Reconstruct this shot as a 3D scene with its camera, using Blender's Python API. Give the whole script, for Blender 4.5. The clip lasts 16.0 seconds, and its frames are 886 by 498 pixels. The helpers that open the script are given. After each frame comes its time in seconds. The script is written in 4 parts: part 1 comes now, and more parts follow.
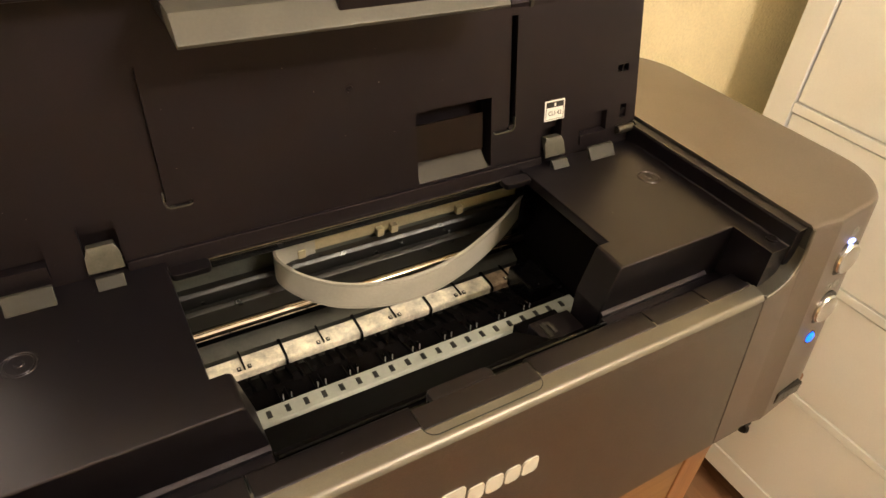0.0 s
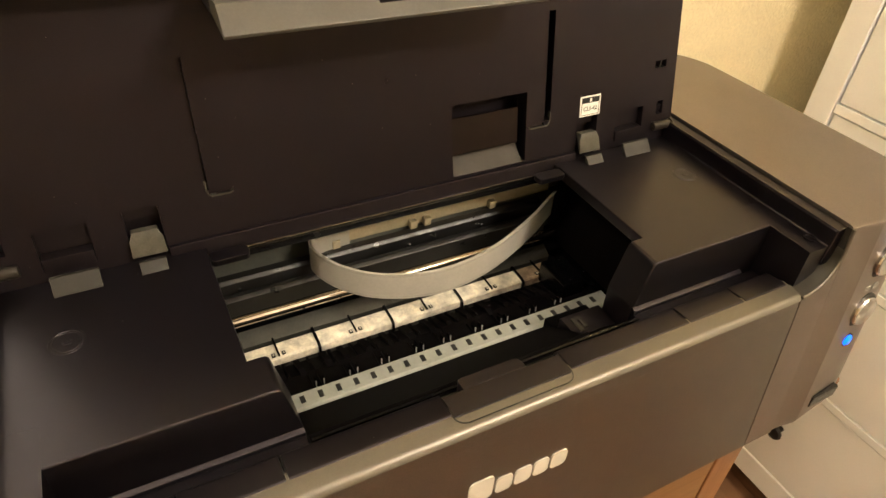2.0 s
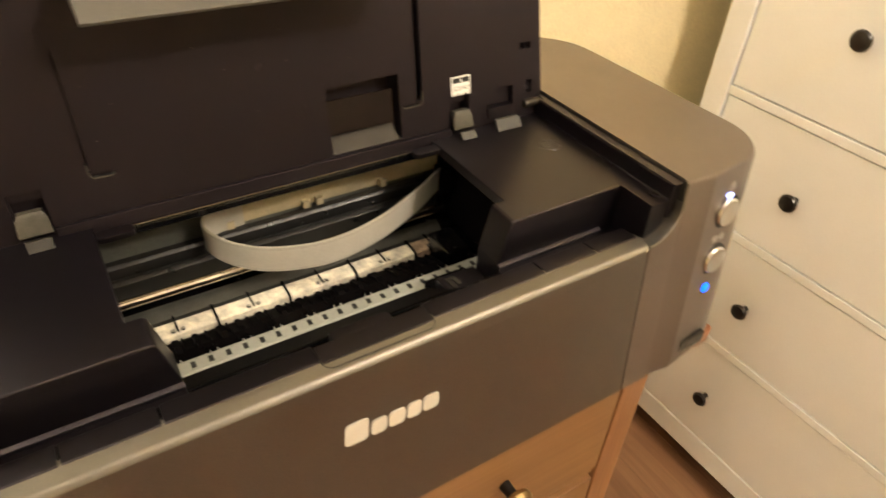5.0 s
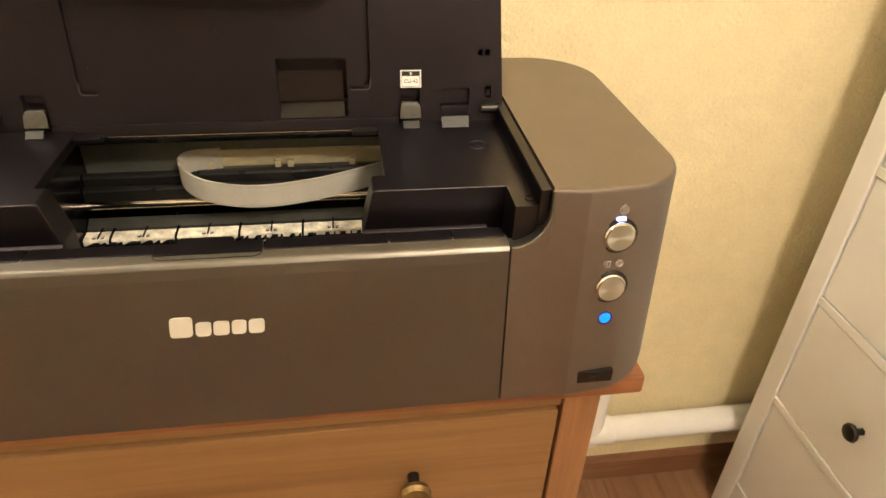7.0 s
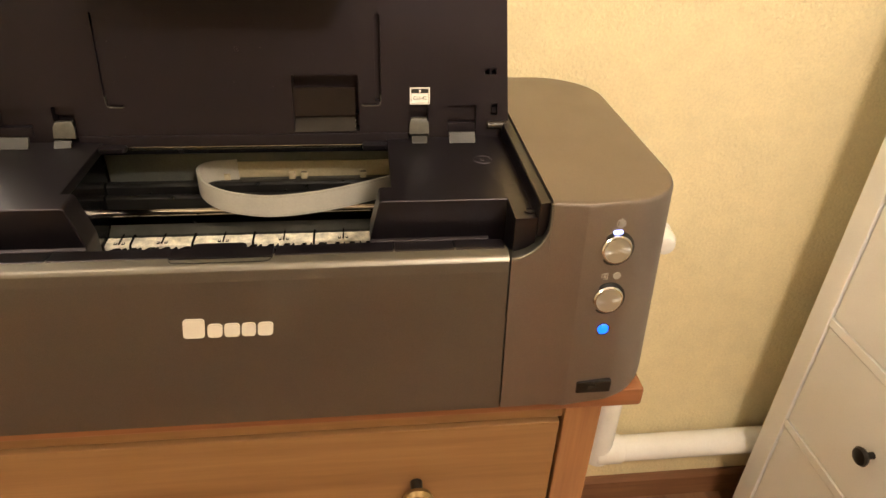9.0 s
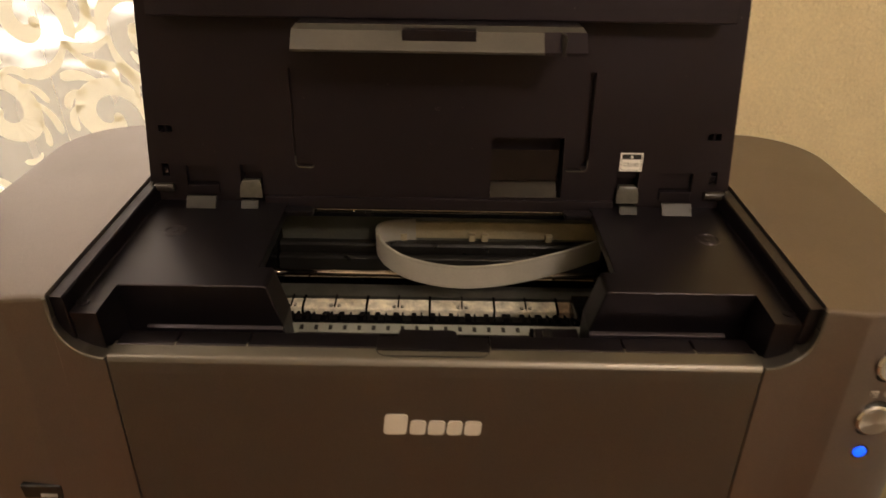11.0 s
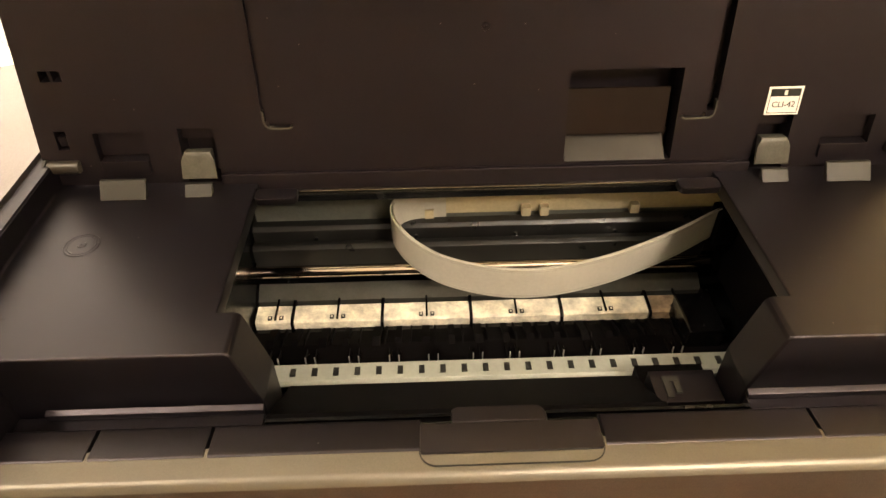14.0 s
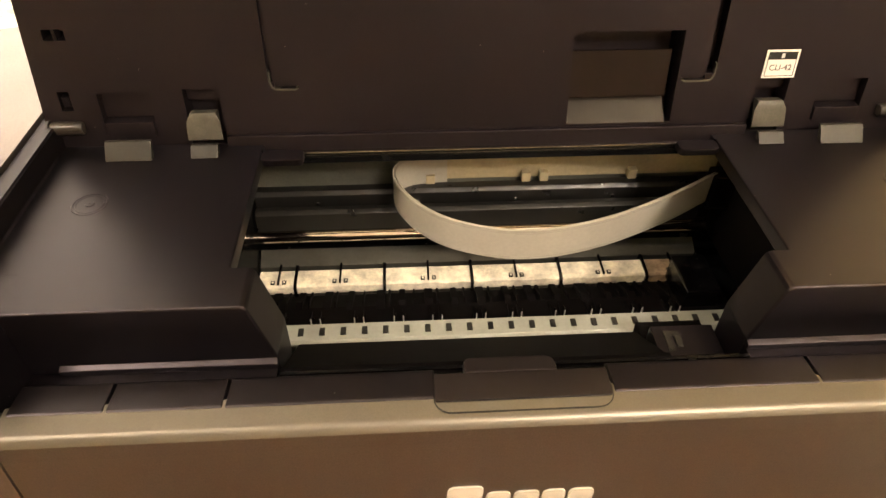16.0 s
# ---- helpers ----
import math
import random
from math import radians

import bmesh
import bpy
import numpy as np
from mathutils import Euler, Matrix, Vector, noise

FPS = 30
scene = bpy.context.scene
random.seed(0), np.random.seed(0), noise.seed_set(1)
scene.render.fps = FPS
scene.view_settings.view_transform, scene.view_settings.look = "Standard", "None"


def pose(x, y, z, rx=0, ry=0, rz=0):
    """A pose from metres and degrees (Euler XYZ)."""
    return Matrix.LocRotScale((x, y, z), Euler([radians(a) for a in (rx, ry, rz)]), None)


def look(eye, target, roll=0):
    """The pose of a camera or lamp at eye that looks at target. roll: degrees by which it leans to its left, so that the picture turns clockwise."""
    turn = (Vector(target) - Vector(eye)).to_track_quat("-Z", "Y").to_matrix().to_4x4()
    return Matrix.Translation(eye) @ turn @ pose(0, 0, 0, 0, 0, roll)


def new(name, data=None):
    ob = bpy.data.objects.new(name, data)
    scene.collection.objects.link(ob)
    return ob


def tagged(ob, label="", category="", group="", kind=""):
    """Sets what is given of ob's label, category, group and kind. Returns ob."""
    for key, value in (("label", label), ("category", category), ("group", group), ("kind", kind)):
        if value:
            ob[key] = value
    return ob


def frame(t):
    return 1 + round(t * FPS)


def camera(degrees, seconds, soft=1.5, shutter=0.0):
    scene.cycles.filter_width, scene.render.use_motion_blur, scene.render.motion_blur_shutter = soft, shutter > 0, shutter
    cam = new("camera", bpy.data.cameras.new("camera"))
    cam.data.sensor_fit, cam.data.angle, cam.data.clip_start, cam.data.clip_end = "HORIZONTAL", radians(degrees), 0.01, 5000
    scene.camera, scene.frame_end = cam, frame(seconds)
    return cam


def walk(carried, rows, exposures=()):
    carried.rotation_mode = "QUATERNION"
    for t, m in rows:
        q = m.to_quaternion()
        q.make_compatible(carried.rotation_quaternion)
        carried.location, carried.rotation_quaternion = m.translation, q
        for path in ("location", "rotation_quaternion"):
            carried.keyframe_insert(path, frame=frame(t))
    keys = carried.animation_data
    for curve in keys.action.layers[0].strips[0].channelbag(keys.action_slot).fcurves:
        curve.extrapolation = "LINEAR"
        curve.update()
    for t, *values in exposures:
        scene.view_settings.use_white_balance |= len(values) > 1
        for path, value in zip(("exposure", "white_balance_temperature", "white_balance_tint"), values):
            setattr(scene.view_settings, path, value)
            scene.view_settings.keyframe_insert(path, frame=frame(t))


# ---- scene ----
cam = camera(68.2, 16.0, 1.5, 0.4)
PATH = [
    (0, (-0.145, -0.162, 0.412), (0.708, 1.158, -0.826), 4.8),
    (0.5, (-0.138, -0.163, 0.41), (0.696, 1.166, -0.83), 4.8),
    (1, (-0.145, -0.167, 0.413), (0.628, 1.191, -0.835), 4.1),
    (1.5, (-0.15, -0.167, 0.412), (0.619, 1.191, -0.839), 4.5),
    (2, (-0.15, -0.166, 0.411), (0.624, 1.194, -0.835), 4.0),
    (2.5, (-0.152, -0.171, 0.416), (0.597, 1.214, -0.818), 2.9),
    (3, (-0.15, -0.176, 0.416), (0.588, 1.223, -0.808), 3.1),
    (3.5, (-0.149, -0.181, 0.417), (0.573, 1.222, -0.811), 3.2),
    (4, (-0.149, -0.183, 0.417), (0.571, 1.22, -0.813), 3.3),
    (4.5, (-0.139, -0.192, 0.419), (0.666, 1.16, -0.816), 4.5),
    (5, (-0.124, -0.233, 0.418), (0.763, 1.07, -0.812), 3.7),
    (5.2, (-0.104, -0.248, 0.41), (0.799, 1.014, -0.852), 2.8),
    (7.3, (0.116, -0.399, 0.401), (0.331, 1.256, -0.7), 1.9),
    (7.5, (0.117, -0.404, 0.403), (0.329, 1.26, -0.686), 1.6),
    (7.7, (0.117, -0.406, 0.404), (0.32, 1.257, -0.689), 1.1),
    (8, (0.116, -0.409, 0.402), (0.345, 1.251, -0.69), 1.9),
    (8.2, (0.116, -0.409, 0.407), (0.343, 1.255, -0.68), 2.0),
    (10.3, (0.073, -0.377, 0.404), (0.114, 1.307, -0.674), -0.0),
    (10.5, (0.057, -0.36, 0.411), (0.045, 1.33, -0.658), -0.1),
    (11, (0.007, -0.322, 0.421), (0.005, 1.375, -0.639), 0.9),
    (11.2, (-0.014, -0.298, 0.42), (0.038, 1.401, -0.634), 0.7),
    (11.5, (-0.053, -0.264, 0.414), (0.15, 1.412, -0.658), 1.0),
    (12, (-0.113, -0.226, 0.403), (0.217, 1.395, -0.722), 1.6),
    (12.5, (-0.094, -0.178, 0.403), (0.102, 1.41, -0.796), 1.3),
    (13, (-0.046, -0.15, 0.371), (0.018, 1.368, -0.929), 0.4),
    (13.5, (-0.025, -0.135, 0.369), (-0.007, 1.364, -0.955), -0.9),
    (14, (-0.029, -0.135, 0.369), (0.003, 1.374, -0.942), -0.8),
    (14.5, (-0.032, -0.134, 0.369), (0.028, 1.365, -0.953), -0.9),
    (15, (-0.037, -0.14, 0.371), (0.052, 1.379, -0.926), -0.4),
    (15.5, (-0.046, -0.147, 0.367), (0.057, 1.346, -0.959), -0.1),
    (16, (-0.043, -0.147, 0.363), (0.046, 1.328, -0.985), 0.5),
]
EXPOSURES = [(0, 0.06, 6500, 10), (4.0, 0.06, 6500, 10), (4.7, 0.13, 6500, 10), (5.2, 0.18, 6500, 10), (7.3, 0.10, 6500, 10), (8.2, 0.10, 6500, 10), (10.3, -0.6, 6800, 18), (11.0, -1.18, 6800, 18), (12.2, -1.36, 6800, 18), (12.5, -1.38, 6800, 18),
             (12.8, -0.8, 6700, 18), (13.3, 0.48, 6700, 12), (14.0, 0.33, 6750, 12), (16.0, 0.30, 6750, 14)]
walk(cam, [(t, look(eye, target, roll)) for t, eye, target, roll in PATH], EXPOSURES)

# world: dim dusk outside the window
world = bpy.data.worlds.new("world")
scene.world = world
world.use_nodes = True
wn = world.node_tree.nodes
sky = wn.new("ShaderNodeTexSky")
sky.sky_type = "NISHITA"
sky.sun_disc = False
sky.sun_elevation = radians(4)
sky.sun_rotation = radians(200)
world.node_tree.links.new(sky.outputs[0], wn["Background"].inputs[0])
wn["Background"].inputs[1].default_value = 0.05


def bulb(name, at, radius, watts, colour):
    data = bpy.data.lights.new(name, "POINT")
    data.shadow_soft_size, data.energy, data.color = radius, watts, colour
    ob = new(name, data)
    ob.location = at
    return ob


WARM = (1.0, 0.86, 0.69)
for x, y in ((0.66, -1.00), (0.53, -1.23), (0.79, -1.23)):
    bulb("ceiling_lamp_light", (x, y, 1.30), 0.05, 28.5, WARM)
bulb("window_side_lamp_light", (-0.95, -0.36, 1.40), 0.10, 25, WARM)

# ---- materials ----


def material(name, colour, rough=0.5, metal=0.0, grain=0.0, grain_scale=400.0, bump=0.0, bump_scale=900.0, stain=0.0, stain_scale=18.0,
             spec=0.5, rough_var=0.0, coat=0.0, dust=0.0, tint=(1.0, 1.0, 1.0), depth=0.0006):
    """A principled surface with fine grain, broad stains and bump at real-world size."""
    m = bpy.data.materials.new(name)
    m.use_nodes = True
    nt = m.node_tree
    b = nt.nodes["Principled BSDF"]
    b.inputs["Base Color"].default_value = (*colour, 1)
    b.inputs["Roughness"].default_value = rough
    b.inputs["Metallic"].default_value = metal
    b.inputs["Specular Tint"].default_value = (*tint, 1)
    b.inputs["Specular IOR Level"].default_value = spec
    b.inputs["Coat Weight"].default_value = coat
    co = nt.nodes.new("ShaderNodeTexCoord").outputs["Object"]

    def tex(scale, detail=3.0):
        n = nt.nodes.new("ShaderNodeTexNoise")
        n.inputs["Scale"].default_value = scale
        n.inputs["Detail"].default_value = detail
        nt.links.new(co, n.inputs["Vector"])
        return n.outputs["Fac"]

    def span(fac, low, high):
        r = nt.nodes.new("ShaderNodeMapRange")
        r.inputs["From Min"].default_value, r.inputs["From Max"].default_value = 0.3, 0.7
        r.inputs["To Min"].default_value, r.inputs["To Max"].default_value = low, high
        nt.links.new(fac, r.inputs["Value"])
        return r.outputs["Result"]

    if grain or stain:
        g = span(tex(grain_scale), 1 - grain, 1 + grain)
        s = span(tex(stain_scale, 5), 1 - stain, 1 + stain)
        mul = nt.nodes.new("ShaderNodeMath")
        mul.operation = "MULTIPLY"
        nt.links.new(g, mul.inputs[0])
        nt.links.new(s, mul.inputs[1])
        sc = nt.nodes.new("ShaderNodeVectorMath")
        sc.operation = "SCALE"
        sc.inputs[0].default_value = colour
        nt.links.new(mul.outputs[0], sc.inputs["Scale"])
        nt.links.new(sc.outputs[0], b.inputs["Base Color"])
    if dust:
        v = nt.nodes.new("ShaderNodeTexVoronoi")
        v.inputs["Scale"].default_value = 85
        nt.links.new(co, v.inputs["Vector"])
        lt = nt.nodes.new("ShaderNodeMath")
        lt.operation = "LESS_THAN"
        lt.inputs[1].default_value = 0.045 * dust
        nt.links.new(v.outputs["Distance"], lt.inputs[0])
        dm = nt.nodes.new("ShaderNodeMix")
        dm.data_type = "RGBA"
        dm.inputs["B"].default_value = (0.16, 0.15, 0.14, 1)
        nt.links.new(lt.outputs[0], dm.inputs["Factor"])
        nt.links.new(b.inputs["Base Color"].links[0].from_socket, dm.inputs["A"])
        nt.links.new(dm.outputs["Result"], b.inputs["Base Color"])
    if rough_var:
        nt.links.new(span(tex(stain_scale * 2.3, 6), max(0.02, rough - rough_var), min(1, rough + rough_var)), b.inputs["Roughness"])
    if bump:
        n = nt.nodes.new("ShaderNodeBump")
        n.inputs["Strength"].default_value = bump
        n.inputs["Distance"].default_value = depth
        nt.links.new(tex(bump_scale, 2), n.inputs["Height"])
        nt.links.new(n.outputs[0], b.inputs["Normal"])
    return m


def glow(name, colour, strength):
    m = material(name, colour, 0.3)
    b = m.node_tree.nodes["Principled BSDF"]
    b.inputs["Emission Color"].default_value = (*colour, 1)
    b.inputs["Emission Strength"].default_value = strength
    return m


def wood(name, dark, light, axis="X", scale=1.0, rough=0.4, coat=0.1, knots=True, spread=0.25):
    """Boards with long grain, faint growth rings and knots; each piece shifts by its own random."""
    m = bpy.data.materials.new(name)
    m.use_nodes = True
    nt = m.node_tree
    b = nt.nodes["Principled BSDF"]
    b.inputs["Roughness"].default_value = rough
    b.inputs["Coat Weight"].default_value = coat
    co = nt.nodes.new("ShaderNodeTexCoord").outputs["Object"]
    info = nt.nodes.new("ShaderNodeObjectInfo")
    add = nt.nodes.new("ShaderNodeVectorMath")
    add.operation = "ADD"
    nt.links.new(co, add.inputs[0])
    off = nt.nodes.new("ShaderNodeVectorMath")
    off.operation = "SCALE"
    off.inputs[0].default_value = (3.1, 7.7, 5.3)
    nt.links.new(info.outputs["Random"], off.inputs["Scale"])
    nt.links.new(off.outputs[0], add.inputs[1])
    mp = nt.nodes.new("ShaderNodeMapping")
    long, wide = 1.9 * scale, 38 * scale
    mp.inputs["Scale"].default_value = tuple(long if a == axis else wide for a in "XYZ")
    nt.links.new(add.outputs[0], mp.inputs["Vector"])
    n = nt.nodes.new("ShaderNodeTexNoise")
    n.inputs["Scale"].default_value = 1.0
    n.inputs["Detail"].default_value = 7
    n.inputs["Distortion"].default_value = 0.9
    nt.links.new(mp.outputs[0], n.inputs["Vector"])
    fine = nt.nodes.new("ShaderNodeTexNoise")
    fine.inputs["Scale"].default_value = 9.0
    fine.inputs["Detail"].default_value = 3
    nt.links.new(mp.outputs[0], fine.inputs["Vector"])
    mix = nt.nodes.new("ShaderNodeMath")
    mix.operation = "MULTIPLY_ADD"
    mix.inputs[1].default_value = 0.3
    nt.links.new(fine.outputs["Fac"], mix.inputs[0])
    nt.links.new(n.outputs["Fac"], mix.inputs[2])
    ramp = nt.nodes.new("ShaderNodeValToRGB")
    ramp.color_ramp.elements[0].position, ramp.color_ramp.elements[1].position = 0.65 - spread, 0.65 + spread
    ramp.color_ramp.elements[0].color, ramp.color_ramp.elements[1].color = (*dark, 1), (*light, 1)
    nt.links.new(mix.outputs[0], ramp.inputs["Fac"])
    out = ramp.outputs["Color"]
    if knots:
        v = nt.nodes.new("ShaderNodeTexVoronoi")
        v.inputs["Scale"].default_value = 5.5 * scale
        nt.links.new(add.outputs[0], v.inputs["Vector"])
        r = nt.nodes.new("ShaderNodeMapRange")
        r.inputs["From Min"].default_value, r.inputs["From Max"].default_value = 0.02, 0.11
        nt.links.new(v.outputs["Distance"], r.inputs["Value"])
        k = nt.nodes.new("ShaderNodeMix")
        k.data_type = "RGBA"
        k.inputs["A"].default_value = (dark[0] * 0.35, dark[1] * 0.3, dark[2] * 0.3, 1)
        nt.links.new(r.outputs[0], k.inputs["Factor"])
        nt.links.new(out, k.inputs["B"])
        out = k.outputs["Result"]
    nt.links.new(out, b.inputs["Base Color"])
    bp = nt.nodes.new("ShaderNodeBump")
    bp.inputs["Strength"].default_value = 0.15
    bp.inputs["Distance"].default_value = 0.001
    nt.links.new(fine.outputs["Fac"], bp.inputs["Height"])
    nt.links.new(bp.outputs[0], b.inputs["Normal"])
    return m


M_SHELL = material("grey_shell", (0.146, 0.131, 0.121), 0.38, 0.9, 0.10, 1500, 0.10, 1400, 0.04, 9, rough_var=0.03)
# Same plastic as grey_shell, lightened: the housings' brighter light is in the colour.
M_SHELL_LIT = material("grey_shell_lit", (0.206, 0.174, 0.160), 0.38, 0.9, 0.10, 1500, 0.10, 1400, 0.04, 9, rough_var=0.03)
M_LIP = material("satin_grey_lip", (0.160, 0.147, 0.126), 0.40, 0.8, 0.06, 1500, 0.05, 1400, 0.05, 14)
M_BLACK = material("black_grained_plastic", (0.0020, 0.0016, 0.0022), 0.35, 0, 0.30, 1500, 0.08, 1800, 0.12, 16, spec=0.50, dust=0.5, tint=(1.0, 0.88, 1.0))
M_LID = material("black_lid_plastic", (0.0041, 0.0030, 0.0035), 0.42, 0, 0.35, 1500, 0.22, 2400, 0.25, 13, spec=0.30, rough_var=0.05, dust=0.5, tint=(1.0, 0.84, 0.98))
M_GLOSS = material("black_gloss_plastic", (0.003, 0.003, 0.0034), 0.20, 0, 0.2, 300, 0.05, 600, 0.2, 40, rough_var=0.08)
M_BED = material("matt_black_plastic", (0.0022, 0.0018, 0.0020), 0.60, 0, 0.3, 700, 0.1, 900, 0.2, 40, spec=0.05)
M_TAB = material("grey_hinge_plastic", (0.022, 0.0200, 0.0165), 0.42, 0, 0.08, 700, 0.1, 900, 0.1, 60, spec=0.32)
M_BAR = material("satin_grey_plastic", (0.070, 0.065, 0.055), 0.40, 0, 0.06, 700, 0.05, 900, 0.08, 40, spec=0.40)
M_POCKET = material("smooth_grey_plastic", (0.024, 0.020, 0.016), 0.28, 0, 0.06, 900, 0.05, 700, 0.2, 70, spec=0.38)
M_PLATE = material("bare_grey_plastic", (0.052, 0.049, 0.040), 0.36, 0.0, 0.14, 900, 0.08, 700, 0.25, 120, rough_var=0.06, spec=0.35)
M_STEEL = material("polished_steel", (0.55, 0.47, 0.40), 0.12, 1.0, 0.04, 800, 0.0, 1, 0.1, 60)
M_CABLE = material("ribbon_cable_plastic", (0.42, 0.40, 0.35), 0.34, 0, 0.04, 500, 0.05, 400, 0.06, 30)
M_CABLE_EDGE = material("ribbon_cable_line", (0.30, 0.28, 0.24), 0.45, 0, 0.05, 500)
M_CREAM = material("cream_plastic", (0.44, 0.38, 0.25), 0.4, 0, 0.06, 400, 0.05, 500, 0.12, 50)
M_FOAM = material("inked_white_foam", (0.74, 0.69, 0.57), 0.9, 0, 0.12, 500, 0.5, 500, 0.34, 110)
M_FOAM_INKED = material("brown_inked_foam", (0.30, 0.22, 0.15), 0.9, 0, 0.2, 400, 0.5, 500, 0.5, 80)
M_STRIP = material("pale_green_strip", (0.25, 0.262, 0.235), 0.38, 0, 0.05, 500, 0.05, 500, 0.08, 60)
M_RIM = material("dark_bright_rim", (0.30, 0.27, 0.24), 0.24, 1.0, 0.05, 700, 0.0, 1, 0.1, 40)
M_GUIDE = material("dull_metal_guide", (0.052, 0.052, 0.045), 0.38, 0.4, 0.08, 500, 0.05, 500, 0.2, 60)
M_RAIL = material("dark_metal_rail", (0.010, 0.0095, 0.009), 0.36, 0.2, 0.1, 600, 0.05, 500, 0.2, 40, rough_var=0.1)
M_GREENPLATE = material("grey_green_metal", (0.14, 0.145, 0.125), 0.4, 0.35, 0.08, 500, 0.05, 500, 0.15, 30)
# Lid plastic made browner and lighter: the light in the pocket is painted in.
M_POCKET_LIT = material("lid_plastic_lit_brown", (0.0085, 0.0045, 0.0035), 0.38, 0, 0.1, 900, 0.05, 700, 0.2, 60, spec=0.22)
M_SIGN = material("grey_print", (0.30, 0.28, 0.245), 0.45, 0, 0.03, 900)
M_WHITE_INK = material("white_print", (0.50, 0.47, 0.41), 0.45, 0, 0.03, 900)
M_LABEL = material("white_label_paper", (0.80, 0.79, 0.76), 0.5, 0, 0.03, 900)
M_INK = material("black_print", (0.006, 0.006, 0.006), 0.5)
M_BUTTON = material("brushed_metal_button", (0.48, 0.48, 0.47), 0.34, 0.95)
nt = M_BUTTON.node_tree
around = nt.nodes.new("ShaderNodeTangent")
around.direction_type, around.axis = "RADIAL", "Y"
nt.links.new(around.outputs[0], nt.nodes["Principled BSDF"].inputs["Tangent"])
nt.nodes["Principled BSDF"].inputs["Anisotropic"].default_value = 0.95
# Steel pins, coloured pale so that their glint is in the colour.
M_PIN_GLINT = material("steel_pin_glint", (0.62, 0.61, 0.58), 0.30, 0.4)
M_CHROME = material("chrome_rim", (0.62, 0.61, 0.60), 0.15, 1.0)
M_BLUE = glow("blue_light", (0.0, 0.10, 1.0), 2.6)
M_BLUEWHITE = glow("blue_white_light", (0.35, 0.42, 1.0), 3.5)
M_WALL = material("yellow_wallpaper", (0.79, 0.69, 0.44), 0.85, 0, 0.055, 240, 0.9, 170, 0.035, 24, depth=0.0022)
M_WALL_PLAIN = material("dull_yellow_wallpaper", (0.72, 0.64, 0.45), 0.9, 0, 0.03, 120, 0.3, 200, 0.05, 3)
M_CEIL = material("white_ceiling_paint", (0.82, 0.80, 0.76), 0.9, 0, 0.02, 100, 0.1, 200, 0.03, 2)
M_PAINT = material("cream_white_lacquer", (0.84, 0.85, 0.85), 0.34, 0, 0.015, 300, 0.06, 260, 0.03, 6)
M_PIPE = material("white_pipe_enamel", (0.88, 0.88, 0.86), 0.25, 0, 0.02, 200, 0.05, 200, 0.04, 20)
M_BRONZE = material("dark_bronze_knob", (0.018, 0.015, 0.013), 0.32, 0.4, 0.15, 500, 0.1, 400, 0.2, 60)
M_BRASS = material("aged_brass", (0.22, 0.14, 0.055), 0.38, 0.7, 0.1, 300, 0.05, 300, 0.1, 60)
M_PINE = wood("pine_lengthways", (0.162, 0.078, 0.028), (0.275, 0.150, 0.064), "X", 0.80, spread=0.28)
M_PINE_RED = wood("red_pine_lengthways", (0.165, 0.058, 0.022), (0.29, 0.120, 0.050), "X", spread=0.21)
M_PINE_UP = wood("pine_upright", (0.180, 0.078, 0.032), (0.31, 0.150, 0.066), "Z", spread=0.21)
M_FLOOR = wood("laminate_boards", (0.155, 0.074, 0.038), (0.29, 0.155, 0.082), "Y", 0.8, 0.35, 0.15, False)
M_SKIRT = wood("brown_skirting", (0.145, 0.062, 0.030), (0.26, 0.125, 0.058), "X", 1.0, 0.45, 0.05, False)
M_SCROLL = material("cream_flocked_cloth", (0.82, 0.785, 0.65), 0.9, 0, 0.05, 700, 0.4, 800, 0.05, 20)
nt = M_SCROLL.node_tree
mix, through_cloth = nt.nodes.new("ShaderNodeMixShader"), nt.nodes.new("ShaderNodeBsdfTranslucent")
through_cloth.inputs["Color"].default_value = (0.77, 0.74, 0.61, 1)
mix.inputs["Fac"].default_value = 0.60
nt.links.new(nt.nodes["Principled BSDF"].outputs[0], mix.inputs[1])
nt.links.new(through_cloth.outputs[0], mix.inputs[2])
nt.links.new(mix.outputs[0], nt.nodes["Material Output"].inputs["Surface"])


def sheer_cloth():
    m = bpy.data.materials.new("sheer_voile")
    m.use_nodes = True
    nt = m.node_tree
    b = nt.nodes["Principled BSDF"]
    b.inputs["Base Color"].default_value = (0.80, 0.77, 0.70, 1)
    b.inputs["Roughness"].default_value = 0.9
    tr = nt.nodes.new("ShaderNodeBsdfTransparent")
    tl = nt.nodes.new("ShaderNodeBsdfTranslucent")
    tl.inputs["Color"].default_value = (0.8, 0.78, 0.72, 1)
    n = nt.nodes.new("ShaderNodeTexNoise")
    n.inputs["Scale"].default_value = 3.0
    r = nt.nodes.new("ShaderNodeMapRange")
    r.inputs["To Min"].default_value, r.inputs["To Max"].default_value = 0.22, 0.42
    nt.links.new(n.outputs["Fac"], r.inputs["Value"])
    a, c = nt.nodes.new("ShaderNodeMixShader"), nt.nodes.new("ShaderNodeMixShader")
    a.inputs["Fac"].default_value = 0.35
    nt.links.new(b.outputs[0], a.inputs[1])
    nt.links.new(tl.outputs[0], a.inputs[2])
    nt.links.new(r.outputs[0], c.inputs["Fac"])
    nt.links.new(tr.outputs[0], c.inputs[1])
    nt.links.new(a.outputs[0], c.inputs[2])
    nt.links.new(c.outputs[0], nt.nodes["Material Output"].inputs["Surface"])
    return m


M_SHEER = sheer_cloth()

# ---- mesh helpers ----


